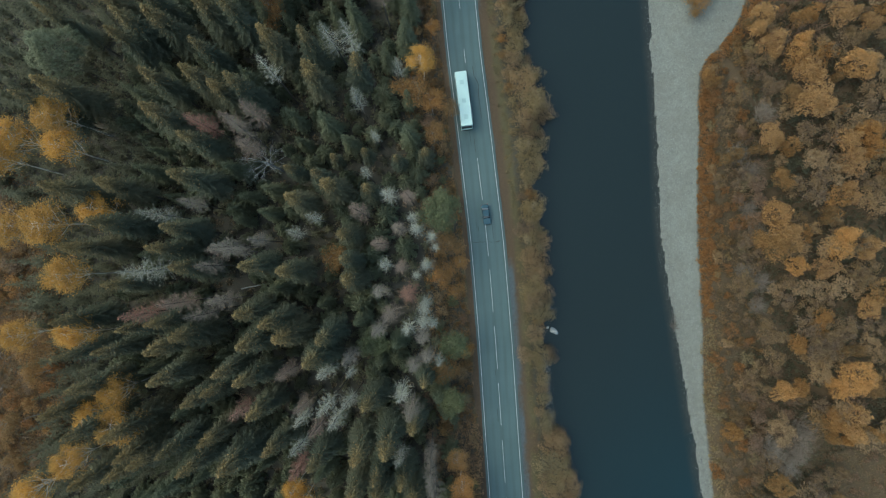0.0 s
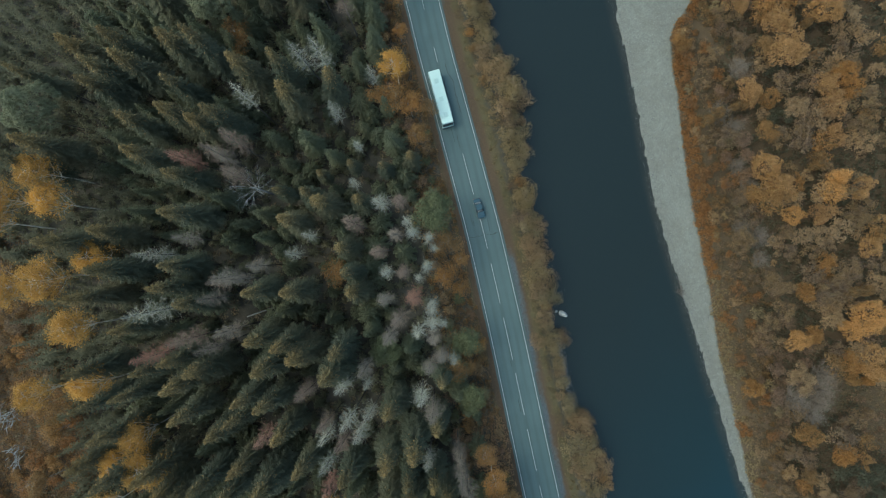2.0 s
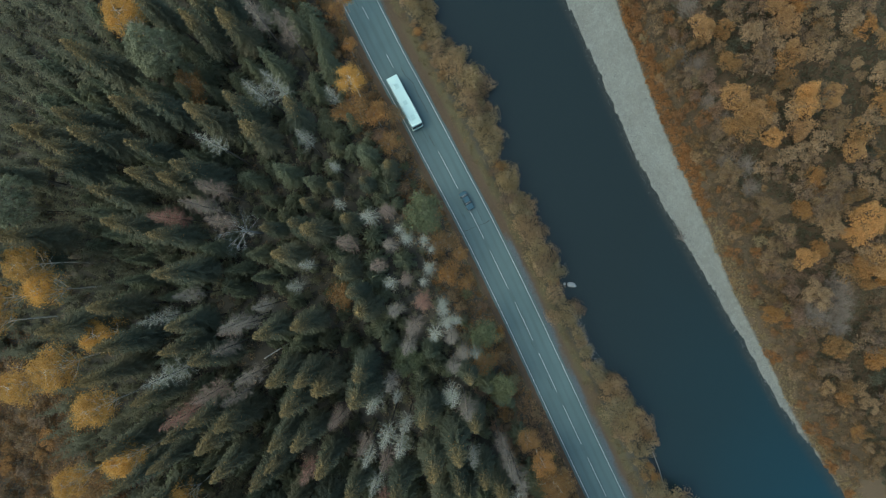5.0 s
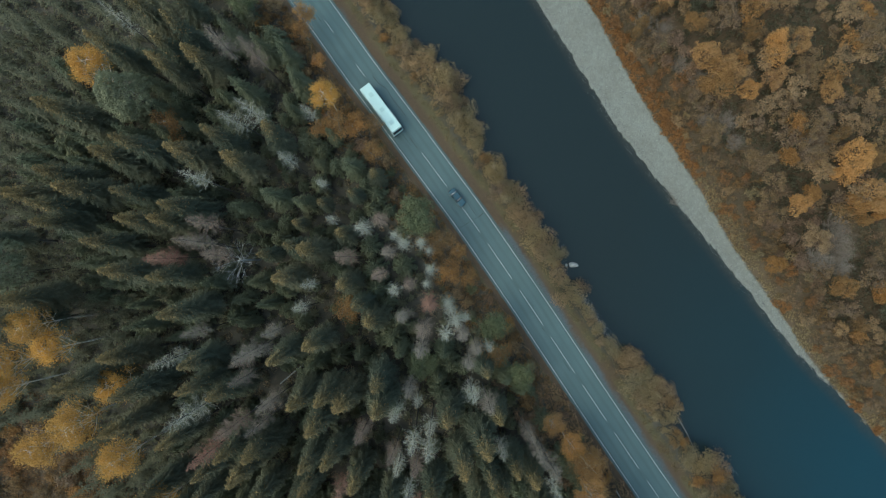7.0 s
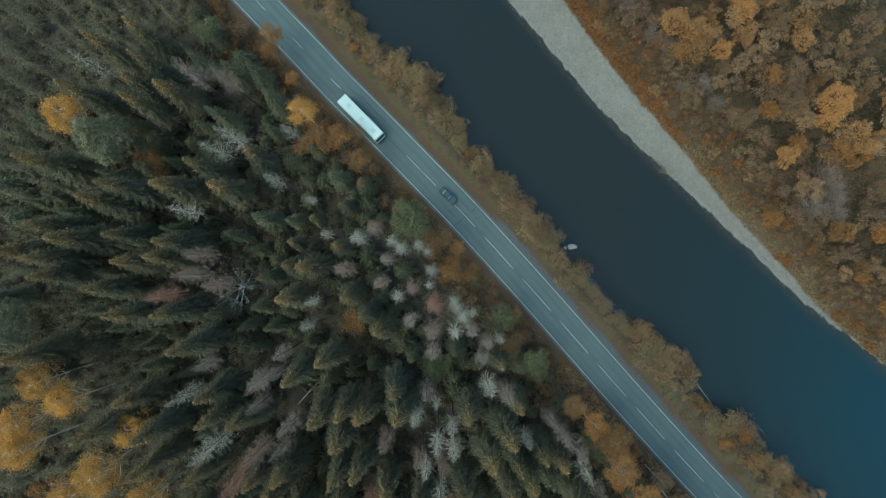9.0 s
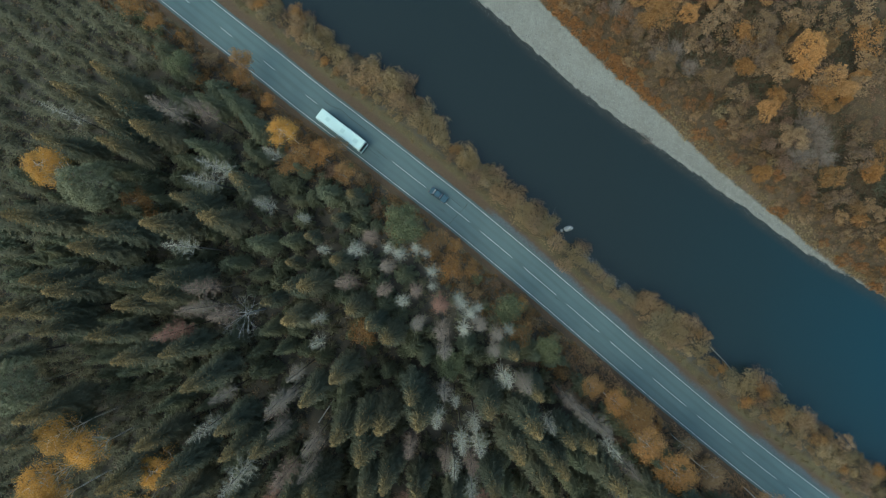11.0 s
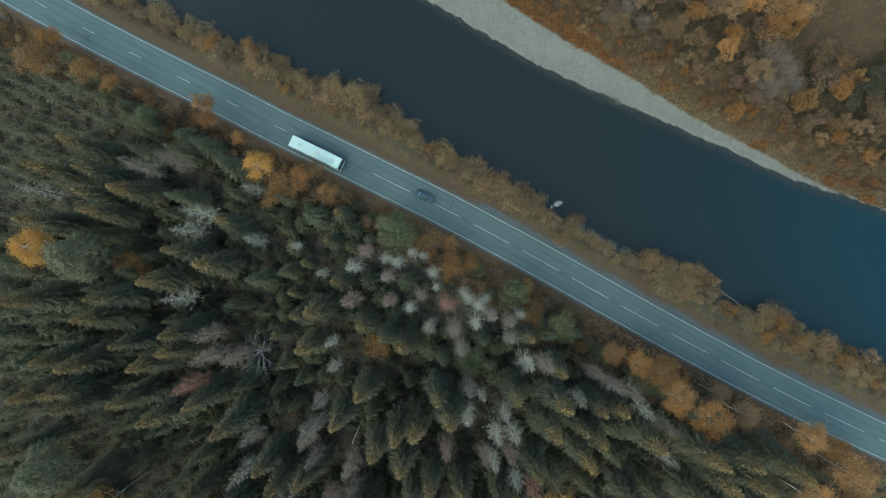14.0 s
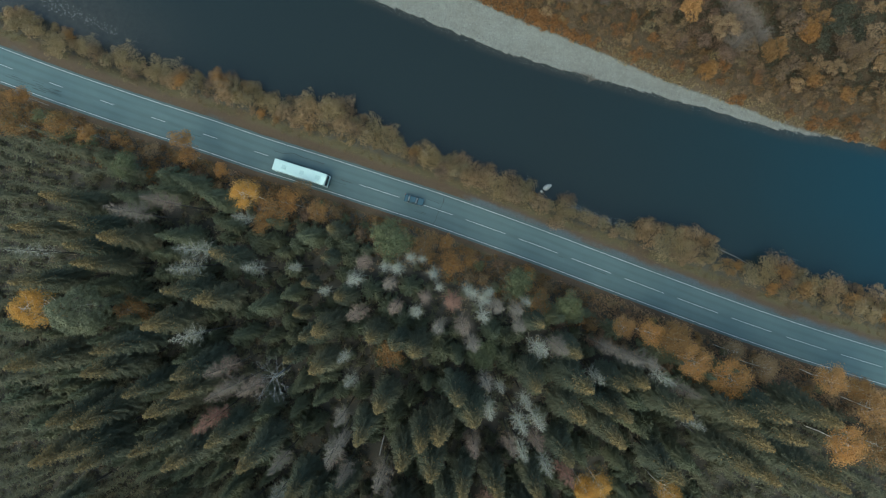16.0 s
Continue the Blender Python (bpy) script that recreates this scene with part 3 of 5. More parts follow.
def asphalt():
    m, nt, b = node_mat("asphalt", 0.6, 0.5)
    c = nt.nodes.new("ShaderNodeTexCoord")
    mp = node(nt, "ShaderNodeMapping", Scale=(1.0, 0.05, 1.0))
    nt.links.new(c.outputs["Object"], mp.inputs[0])
    lanes = node(nt, "ShaderNodeTexNoise", Scale=0.9, Detail=3.0)
    nt.links.new(mp.outputs[0], lanes.inputs["Vector"])
    base = nt.nodes.new("ShaderNodeMix")
    base.data_type, base.blend_type = "RGBA", "MULTIPLY"
    base.inputs[0].default_value = 1.0
    worn = ramp(nt, math_node(nt, "MULTIPLY_ADD", lanes.outputs["Fac"], 0.3, attr(nt, "worn")), [(0.1, (0.78, 0.78, 0.78)), (1.2 / 1.3, (1.2, 1.2, 1.2))])
    nt.links.new(worn, base.inputs[7])
    nt.links.new(base.outputs[2], b.inputs["Base Color"])
    f = math_node(nt, "MULTIPLY_ADD", noise_tex(nt, 14, 4), 0.35, math_node(nt, "MULTIPLY_ADD", noise_tex(nt, 0.25, 5), 0.4, math_node(nt, "MULTIPLY", lanes.outputs["Fac"], 0.4)))
    nt.links.new(ramp(nt, f, [(0.35, (0.026, 0.047, 0.0455)), (0.6, (0.035, 0.059, 0.0565)), (0.8, (0.045, 0.071, 0.0685))]), base.inputs[6])
    bump(nt, b, noise_tex(nt, 30, 3), 0.3, 0.02)
    return m


M_ASPHALT = asphalt()
M_LINE = plain("worn_road_paint", (0.281, 0.286, 0.281), (0.460, 0.466, 0.460), 1.5, 0.6)
M_TAR = plain("old_tar", (0.013, 0.016, 0.018), (0.032, 0.040, 0.042), 2.0, 0.6)

M_STAIN = plain("dark_asphalt_stain", (0.024, 0.036, 0.037), (0.036, 0.055, 0.055), 2.0, 0.6)

build_road = tagged(new("road"), "two-lane grey asphalt road with white lines", "road", kind="structure")


def build_roadbed():
    """The asphalt, paler where the wheels run."""
    verts, faces, worn = [], [], []
    offs = list(np.linspace(-4.05, 4.05, 25))
    rng = np.random.RandomState(12)
    n = 0
    for y in np.arange(-158, 158.1, 1.0):
        slope = cx("road", y + 1) - cx("road", y - 1)
        d = Vector((slope, 2.0, 0)).normalized()
        for k, o in enumerate(offs):
            oo = o + (rng.uniform(-0.05, 0.05) if k in (0, 24) else 0)
            verts.append((cx("road", y) + d.y * oo, y - d.x * oo, -0.02 if k in (0, 24) else 0.0))
            worn.append(min(1.0, 0.15 + 0.75 * max(math.exp(-((abs(o) - t) / 0.42) ** 2) for t in (0.95, 2.6)) + 0.25 * (abs(o) < 3.3)))
        if n:
            a = (n - 1) * 25
            faces += [(a + i, a + i + 1, a + 26 + i, a + 25 + i) for i in range(24)]
        n += 1
    ob = mesh_ob("roadbed", verts, faces, M_ASPHALT, build_road, "grey-blue asphalt")
    ob.data.attributes.new("worn", "FLOAT", "POINT").data.foreach_set("value", worn)


build_roadbed()
strip("edge_line", -158, 158, -3.555, -3.465, 0.006, M_LINE, "white edge line", build_road, 2.0)
strip("edge_line", -158, 158, 3.465, 3.555, 0.006, M_LINE, "white edge line", build_road, 2.0)
for k in range(-4, 12):
    y = -6.35 - 12.2 * k if k < 6 else -67.4 - 12.2 * (k - 5)
    if k >= -2:
        strip("lane_dash", y + 4.55, y - 4.55, -0.04, 0.04, 0.006, M_LINE, "", build_road, 1.5)
for k in range(10):
    y = 33.1 + 12.05 * k
    strip("lane_dash", y + 1.6, y - 1.6, -0.04, 0.04, 0.006, M_LINE, "", build_road, 1.5)


def crack(pts, width, seed):
    rng = np.random.RandomState(seed)
    fine = []
    for (ax, ay), (bx, by) in zip(pts, pts[1:]):
        n = max(2, int(math.hypot(bx - ax, by - ay) / 0.4))
        for k in range(n):
            t = k / n
            fine.append((ax + (bx - ax) * t + rng.normal() * 0.05, ay + (by - ay) * t + rng.normal() * 0.05))
    fine.append(pts[-1])
    verts, faces = [], []
    for k, (x, y) in enumerate(fine):
        a, b = fine[max(0, k - 1)], fine[min(len(fine) - 1, k + 1)]
        d = Vector((b[0] - a[0], b[1] - a[1], 0)).normalized()
        w = width * rng.uniform(0.5, 1.2) / 2
        verts += [(x - d.y * w, y + d.x * w, 0.005), (x + d.y * w, y - d.x * w, 0.005)]
        if k:
            faces.append((2 * k - 2, 2 * k - 1, 2 * k + 1, 2 * k))
    mesh_ob("crack", verts, faces, M_TAR, build_road, "dark tarred crack")


crack([(4.9, 42.9), (5.15, 40.9), (6.2, 39.0), (6.3, 36.4), (6.65, 33.8), (7.0, 31.4)], 0.11, 1)
crack([(4.6, 4.3), (6.5, 4.2), (8.1, 4.35), (10.2, 4.3), (11.4, 4.55)], 0.08, 2)
crack([(10.2, 4.3), (11.2, 4.5)], 0.1, 3)
crack([(9.55, 7.9), (9.7, 5.0)], 0.1, 4)
crack([(4.2, 39.5), (4.6, 35.6)], 0.1, 5)
crack([(5.4, 26.8), (5.7, 24.0)], 0.1, 7)
rng_t = np.random.RandomState(77)
TAR_SPOTS = [(8.8, -3.75), (9.3, -3.8), (8.2, -1.9), (7.4, -1.6), (-17.5, 0.5), (-24, -0.5), (-33, -0.6), (27, -1.0), (60, -0.8)] + [(rng_t.uniform(92, 104), rng_t.uniform(-2.7, -0.7)) for k in range(26)]
for k, (y, off) in enumerate(TAR_SPOTS):
    hl, hw = rng_t.uniform(0.4, 1.6), rng_t.uniform(0.03, 0.09)
    strip("tar_patch", y + hl, y - hl, off - hw, off + hw, 0.004, M_STAIN, "", build_road, 0.25, 0.03, seed=k)


def build_river():
    m, nt, b = node_mat("river_water", 0.06, 0.5)
    b.inputs["IOR"].default_value = 1.33
    big = noise_tex(nt, 0.03, 3)
    # Bluer towards south and east: the sky's reflection put into the water colour.
    f = math_node(nt, "MULTIPLY_ADD", big, 0.3, math_node(nt, "SUBTRACT", attr(nt, "sky_tint"), 0.15))
    deep = ramp(nt, f, [(0.1, (0.0092, 0.0135, 0.0125)), (0.5, (0.0079, 0.0165, 0.0178)), (0.95, (0.0059, 0.0218, 0.0284))])
    shallow = ramp(nt, noise_tex(nt, 1.2, 5), [(0.35, (0.020, 0.020, 0.016)), (0.7, (0.032, 0.031, 0.025))])
    col = mix(nt, attr(nt, "shallow"), deep, shallow)
    nt.links.new(col, b.inputs["Base Color"])
    bump(nt, b, noise_tex(nt, 0.9, 3), 0.06, 0.1)
    verts, faces, shal, sky_tint = [], [], [], []
    cols = 25
    ys = list(np.arange(-158, 158.1, 2.0))
    ys = [-2500.0] + ys + [2500.0]
    for y in ys:
        yc = min(max(y, -158), 158)
        w, e = cx("west", yc) - 2.5, cx("east", yc) + 2.0
        for k in range(cols):
            x = w + (e - w) * k / (cols - 1)
            verts.append((x, y, WATER_Z))
            depth = WATER_Z - ground_z(x, yc)
            shal.append(max(0.7 * smoothstep(1.0, 0.2, depth), 0.9 * smoothstep(62, 100, y) * smoothstep(34, 10, x)))
            sky_tint.append(smoothstep(10, -100, y) * (0.55 + 0.45 * smoothstep(20, 60, x)))
    for j in range(len(ys) - 1):
        for i in range(cols - 1):
            a = j * cols + i
            faces.append((a, a + 1, a + cols + 1, a + cols))
    ob = mesh_ob("river_water", verts, faces, m, smooth=True)
    ob.data.attributes.new("shallow", "FLOAT", "POINT").data.foreach_set("value", shal)
    ob.data.attributes.new("sky_tint", "FLOAT", "POINT").data.foreach_set("value", sky_tint)
    tagged(ob, "calm dark slate-blue river water", "water", kind="structure")


build_river()

# ---- the trees' places: x, y, height ----
CEDARS = [
    (-38.8, 56.5, 23), (-73.8, 38.6, 24),
]
BARE_TREES = [
    (-36.2, 19.3, 17),
]
SILVER_SNAGS_A = [
    (-31.7, 66.6, 25), (-22.2, 42, 21.3), (-18.2, 40.2, 26), (-9.8, 37.9, 17), (-33.2, 34.1, 25), (-18, 31.1, 18), (-14.3, 24.4, 16),
    (-16.1, 16.8, 17), (-11.1, 12.8, 19.7), (-53.8, 8.6, 22.3), (-7.3, 8.5, 19), (-24.9, 7.9, 20.7), (-5.9, 6.2, 20.8), (-29.5, 5, 17),
    (-3.3, 4.4, 17), (-2.5, 2.7, 14), (-3.8, -0.5, 21.2), (-11.9, -0.6, 20), (-54.5, -2, 27),
]
SILVER_SNAGS_B = [
    (-6.7, -2.6, 15), (-3.9, -8, 17), (-5.2, -9, 20.9), (-4.7, -11.4, 21), (-2.3, -12.1, 17), (-7, -12.4, 22.4), (-1.7, -18.8, 17),
    (-22.5, -20.6, 22.1), (-18.6, -21.3, 18), (-8.9, -24.5, 24), (-21.5, -25.5, 25), (-18.2, -26.3, 21.5), (-27.3, -29.4, 20.4), (-20.6, -29.6, 22.4),
    (-27.1, -34.3, 21.7), (-8.4, -36.3, 20.8), (-3.3, -46.6, 22.4), (-8.9, -56.3, 19),
]
GREY_SPRUCES_A = [
    (-17.5, 55.1, 26), (-13.1, 50.5, 25), (-36.4, 26.6, 25), (-41, 25.9, 22), (-38.5, 23.5, 24), (-37.9, 20.8, 22), (-7.8, 12.4, 22.6),
    (-48.3, 10.7, 22), (-16.2, 8.9, 22.8), (-9.2, 6.3, 22), (-36.2, 3.9, 21), (-12.2, 3.8, 23), (-40.7, 2.7, 24), (-39.2, 1.4, 22),
    (-42.9, 0.9, 20.7), (-9.2, -0.8, 21.1), (-44.1, -1.3, 22), (-12.5, -5.9, 21.8),
]
GREY_SPRUCES_B = [
    (-41.9, -7.8, 24), (-48.5, -7.8, 25), (-10.1, -9.4, 21.7), (-45, -10, 24), (-12.4, -12.5, 22.2), (-4.6, -13.8, 22.9), (-18, -17.5, 21.8),
    (-3.6, -17.5, 21), (-6.1, -19.1, 20.3), (-29.6, -20.5, 22), (-6.8, -27.2, 22.7), (-26.8, -27.4, 21.4), (-24, -31.3, 21.4), (-3, -35.7, 20),
    (-2.8, -38.9, 23), (-2.3, -43.2, 22), (-4.3, -51.5, 22),
]
RUSTY_SPRUCES = [
    (-46.1, 25.7, 24), (-7.4, -6.4, 19), (-54.7, -10.2, 25), (-38.5, -27.9, 21), (-28.1, -39.1, 19),
]
SPRUCES_A = [
    (-27, 67.8, 25.1), (-20.8, 67.7, 22.7), (-35.1, 63.8, 25), (-22.8, 61.7, 24), (-27.9, 60.9, 22.7), (-47.9, 57.1, 26.4), (-28.8, 56.4, 24.2),
    (-22.7, 55.4, 23.1), (-56, 48.9, 23.1), (-62.1, 47.6, 23.6), (-44.8, 46.2, 24.5), (-73.2, 44.7, 22.7), (-39, 44.7, 26.5), (-52.9, 43.7, 24.6),
    (-58.6, 43.4, 25.6), (-33, 41, 23.4), (-60.3, 40.7, 23.3), (-27.1, 40.1, 23.2), (-45.5, 39.4, 22.9), (-18.9, 36.5, 20),
    (-25.7, 34.2, 24.4), (-47.1, 33.7, 23.7), (-54.4, 32.8, 23.8), (-38.7, 31.9, 23.8), (-71.6, 31, 25.1), (-42.1, 30.7, 23.1),
]
SPRUCES_B = [
    (-76.3, 28, 23.1), (-52.6, 25.3, 25.4), (-46.8, 22.1, 23.8), (-16.6, 21.4, 15), (-4.9, 21.2, 14), (-23, 20.3, 15), (-10.1, 19.9, 15),
    (-30.8, 17.7, 17), (-25.4, 15.5, 20), (-46.6, 15, 26.3), (-22.1, 13.8, 22), (-15.9, 13.5, 18), (-61.4, 12.7, 22.8), (-68, 12.3, 26.5),
    (-28.1, 11.1, 24.6), (-61.6, 6.6, 25.3), (-49.7, 5.6, 23.9), (-19.5, 5.1, 20), (-65.6, 2.1, 26.2), (-51, 1.6, 23.7), (-18.7, 0.1, 21),
    (-35.2, -0.6, 25), (-48.1, -2.1, 22.8), (-28.9, -2.4, 24.4), (-18.3, -3.9, 20), (-59.5, -4.7, 22.8), (-36.3, -9.7, 23.7),
]
SPRUCES_C = [
    (-31.8, -10.9, 25.2), (-67.6, -11.1, 22.8), (-51.1, -11.2, 24.2), (-57.4, -12.5, 22.5), (-28.9, -13.3, 24.5), (-21.9, -13.3, 23.8), (-48, -13.9, 24.1),
    (-35.3, -14.6, 25.5), (-50.9, -14.7, 25.2), (-61.5, -17, 23.3), (-23.9, -17.2, 26), (-65.9, -17.3, 25.6), (-40.4, -20.1, 25.1), (-50.7, -20.8, 24.4),
    (-35.4, -21.6, 25.5), (-4.3, -22.3, 20), (-64, -23.6, 24.4), (-41.8, -23.9, 22.5), (-46.2, -25.5, 22.8), (-13.6, -26.3, 22.8), (-34.2, -26.7, 23.2),
    (-69.3, -27.5, 22.9), (-63.5, -29.6, 26.1), (-58.1, -30.2, 25.5), (-6.4, -30.4, 21), (-11.1, -31.6, 26.1), (-42.8, -32.3, 23.1),
]
SPRUCES_D = [
    (-16.4, -33.2, 25.9), (-48.9, -33.7, 24.6), (-31, -33.7, 23.5), (-57.1, -34.5, 24), (-54.3, -35.9, 24.6), (-38.8, -36.1, 25.2), (-23.1, -36.2, 24.5),
    (-45.2, -37.1, 24.6), (-57.5, -38, 24.4), (-12.6, -38.8, 23), (-64.6, -39.6, 23.5), (-7.9, -39.8, 21), (-16.2, -40.3, 26.5), (-11.9, -42.3, 23.2),
    (-5.9, -44, 19), (-7.7, -50.8, 24.5), (-18.4, -54.5, 23.7), (-4.3, -59.2, 26.4), (-11.2, -62.4, 26), (-6.4, -63.3, 26.3), (-1, -64.5, 25.1),
    (-2.9, -67.6, 26), (-10.7, -69.3, 22.9), (3, -73.7, 24.6), (-7.7, -74.7, 25), (-7.2, -79.8, 23.2),
]
BIRCHES_A = [
    (-7.1, 92.9, 11), (-13.1, 90.4, 14), (-8.9, 82.3, 12), (-8.6, 77.1, 10), (-41.8, 63.5, 22), (-1.3, 58.5, 10), (-3.4, 56, 9),
    (-36.6, 52, 12), (-36.5, 49.6, 12), (-3.8, 48.8, 9), (-5.7, 39.6, 18), (-9.9, 35.6, 12), (-7, 34.2, 13), (-3.6, 32.2, 12),
    (0.4, 31.7, 9), (-74.1, 26.7, 22), (-3.2, 26.1, 11), (-81.4, 22.2, 23), (-72.9, 20.8, 22), (-84.1, 18.1, 22), (-66.6, 9.5, 20),
    (-75.7, 7, 22), (-83.3, 6.4, 21), (0.1, 3.2, 11), (-22.9, 0.4, 13), (2.5, -0.2, 9), (-0.9, -3.1, 12), (-70.6, -3.2, 22),
    (1.7, -6.1, 8),
]
BIRCHES_B = [
    (-68.7, -14.4, 21), (-80.4, -14.8, 21), (3.8, -18.4, 8), (-81.9, -18.9, 14), (-0.2, -22.2, 12), (-83.6, -23.7, 12), (-62, -24.6, 21),
    (-66.6, -29.6, 20), (-60.3, -31.7, 22), (-86, -33.4, 14), (-70.7, -38.4, 20), (2.3, -40.2, 9), (-85.9, -41.2, 12), (-77.9, -43.6, 21),
    (-29.4, -44.4, 16), (3.2, -44.9, 11), (-27, -46, 17), (3.5, -49, 13), (1.6, -54.1, 13), (-23.1, -58.8, 16), (0.9, -60.8, 15),
    (7.1, -61.5, 10), (6.5, -67.5, 12), (10.2, -80.5, 12), (-0.5, -86.4, 14), (10.2, -86.6, 10), (8.5, -90.1, 14), (2.2, -92.8, 15),
]
ASPENS = [
    (-11.3, 66.6, 12), (-1, 10.1, 16), (0.9, -16.5, 12), (-14.7, -17.1, 13), (0.6, -27.6, 13),
]
# on the far bank: x, y, crown radius
GOLD_TREES = [
    (65.1, 51.3, 3.9), (73.9, 52.1, 2.2), (81.7, 52.3, 3.4), (88.7, 51.3, 2.5), (67.6, 46.3, 3.1), (73.4, 46.0, 3.1), (74.7, 40.4, 3.2), (84.5, 41.7, 3.4),
    (74.7, 33.8, 4.6), (83.3, 33.1, 1.5), (67.1, 26.4, 3.4), (71.4, 24.8, 2.3), (82.7, 26.2, 2.9), (86.8, 27.7, 2.9), (83.4, 21.4, 3.2), (88.3, 24.3, 2.7),
    (67.8, 10.5, 3.2), (70.2, 5.8, 3.9), (83.8, 15.1, 2.9), (81.2, 4.5, 3.9), (87.3, 3.5, 3.0), (72.4, -0.2, 2.1), (78.5, -0.7, 2.7), (87.1, -8.8, 2.3),
    (72.6, -16.5, 2.3), (82.6, -22.9, 3.9), (88.3, -25.4, 2.5), (69.4, -26.2, 2.7), (73.2, -25.5, 2.2), (83.6, -32.2, 3.9), (88.8, -35.1, 2.1), (80.0, -35.7, 1.7),
    (83.5, -36.3, 1.7), (68.6, -45.5, 2.9), (75.3, -50.5, 2.7), (79.9, -53.0, 2.0), (59.4, -35.0, 2.1), (80.6, -25.4, 2.7),
]
DULL_TREES = [
    (71.7, 35.1, 3.0), (64.3, 50.7, 2.3), (85.1, 48.3, 2.5), (76.2, 22.0, 3.0), (81.8, 40.1, 2.3), (66.2, 4.1, 4.1), (85.1, -2.3, 3.0), (61.4, -4.1, 2.5),
    (71.2, -3.7, 2.1), (77.6, -11.1, 2.5), (66.5, -14.0, 3.2), (81.0, -13.8, 3.4), (76.5, -16.9, 3.9), (83.2, -17.6, 2.7), (76.7, -21.3, 3.2), (79.2, -32.0, 2.9),
    (68.8, -33.9, 3.0), (65.5, -49.2, 1.9), (59.3, 22.6, 2.5), (76.1, 53.2, 2.3), (69.5, 17.9, 2.7), (65.0, 24.0, 2.1), (89.4, 16.4, 2.5), (78.9, 10.4, 2.5),
    (62.7, 5.0, 2.5), (67.8, 37.6, 2.3), (82.4, -43.3, 1.6), (76.9, -44.4, 1.8),
    (75.2, -59.7, 3.0), (70.8, -58.7, 2.2), (74.3, -62.5, 3.0), (68.2, -54.2, 2.0),
]
# larger willows leaning over the near bank: x, y, crown radius
BANK_WILLOWS = [
    (11.9, 52.3, 2.5), (13.5, 47.0, 2.3), (15.3, 38.4, 3.1), (17.9, 33.9, 3.0), (15.8, 30.5, 2.3), (15.8, 25.1, 1.8), (16.6, 17.7, 2.3), (17.4, 5.6, 2.2),
    (16.9, 11.7, 2.1), (19.0, -2.9, 2.1), (17.7, -8.8, 2.3), (18.3, -14.8, 2.2), (16.1, -19.3, 1.8), (20.3, -24.5, 1.6), (21.2, -32.8, 1.7),
]
GREY_BUSHES = [
    (66.6, 32.3, 6), (61.1, 23.5, 5), (63.5, 19.9, 5), (63.4, 11.6, 5), (65.2, 6.9, 5), (62.2, -1.4, 5), (65.7, -3.8, 5),
    (65.1, -8.5, 5), (74.3, -33.8, 6), (73.7, -37.3, 6), (67.5, -38.1, 6), (72.3, -39.8, 6), (70.7, -41.9, 6),
]

pick = np.random.RandomState(11)
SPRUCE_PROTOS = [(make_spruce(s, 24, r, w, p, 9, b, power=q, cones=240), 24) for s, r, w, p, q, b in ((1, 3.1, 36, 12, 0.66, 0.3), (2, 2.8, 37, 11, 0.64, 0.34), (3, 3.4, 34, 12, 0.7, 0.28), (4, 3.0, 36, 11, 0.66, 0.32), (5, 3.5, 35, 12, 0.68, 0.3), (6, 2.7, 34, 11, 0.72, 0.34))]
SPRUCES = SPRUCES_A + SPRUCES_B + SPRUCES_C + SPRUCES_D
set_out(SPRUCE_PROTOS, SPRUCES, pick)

SILVER_PROTOS = [(make_dry_spruce(20 + s, 21, r, M_SILVER, "dead spruce with bare silver-grey twigs", n, 5, b, 0.03, "silver_snag", 0.3), 21) for s, r, n, b in ((0, 2.05, 120, 0.5), (1, 1.7, 100, 0.55), (2, 2.15, 130, 0.45))]
set_out(SILVER_PROTOS, SILVER_SNAGS_A + SILVER_SNAGS_B, pick)
GREY_PROTOS = [(make_dry_spruce(30 + s, 22, r, M_GREY, "dying spruce with dry pinkish-grey twigs", n, 14, 0.5, 0.026), 22) for s, r, n in ((0, 1.9, 125), (1, 1.7, 115), (2, 2.1, 135))]
set_out(GREY_PROTOS, GREY_SPRUCES_A + GREY_SPRUCES_B, pick)
RUST_PROTOS = [(make_dry_spruce(40, 22, 2.3, M_RUST, "dying spruce with rusty red-brown needles", 130, 20, 0.45, 0.036, "rusty_spruce"), 22)]
set_out(RUST_PROTOS, RUSTY_SPRUCES, pick)

CEDAR_PROTOS = [(make_leafy(50, "siberian_pine", 25, 5.6, M_CEDAR, M_BARK, "broad blue-green stone pine among the spruces", "pine", "", 15000, 0.12, 0.3, 230, up=0.55, lump=0.105, domed=True), 25)]
set_out(CEDAR_PROTOS, CEDARS, pick, 0.05)
BARE_PROTOS = [(make_bare(51, 17, 4.6, "leafless grey tree with forking pale limbs"), 17)]
set_out(BARE_PROTOS, BARE_TREES, pick, 0.03)

BIRCH_PROTOS = [(make_birch(60 + s, 20, r, "golden autumn birch with a white trunk", n), 20) for s, r, n in ((0, 2.9, 6800), (1, 2.5, 5200), (2, 3.2, 8000))]
YOUNG_PROTOS = [(make_leafy(66 + s, "young_birch", 11, r, M_AMBER, M_GREYBARK, "young orange-gold birch at the forest edge", "birch", "autumn birches", 2600, 0.085, 0.3, 34, lump=0.36, clumps=5), 11) for s, r in ((0, 2.6), (1, 2.2), (2, 3.0))]
BIRCHES = BIRCHES_A + BIRCHES_B
set_out(BIRCH_PROTOS, [(x, y, h * 0.94) for x, y, h in BIRCHES if h > 15.5], pick)
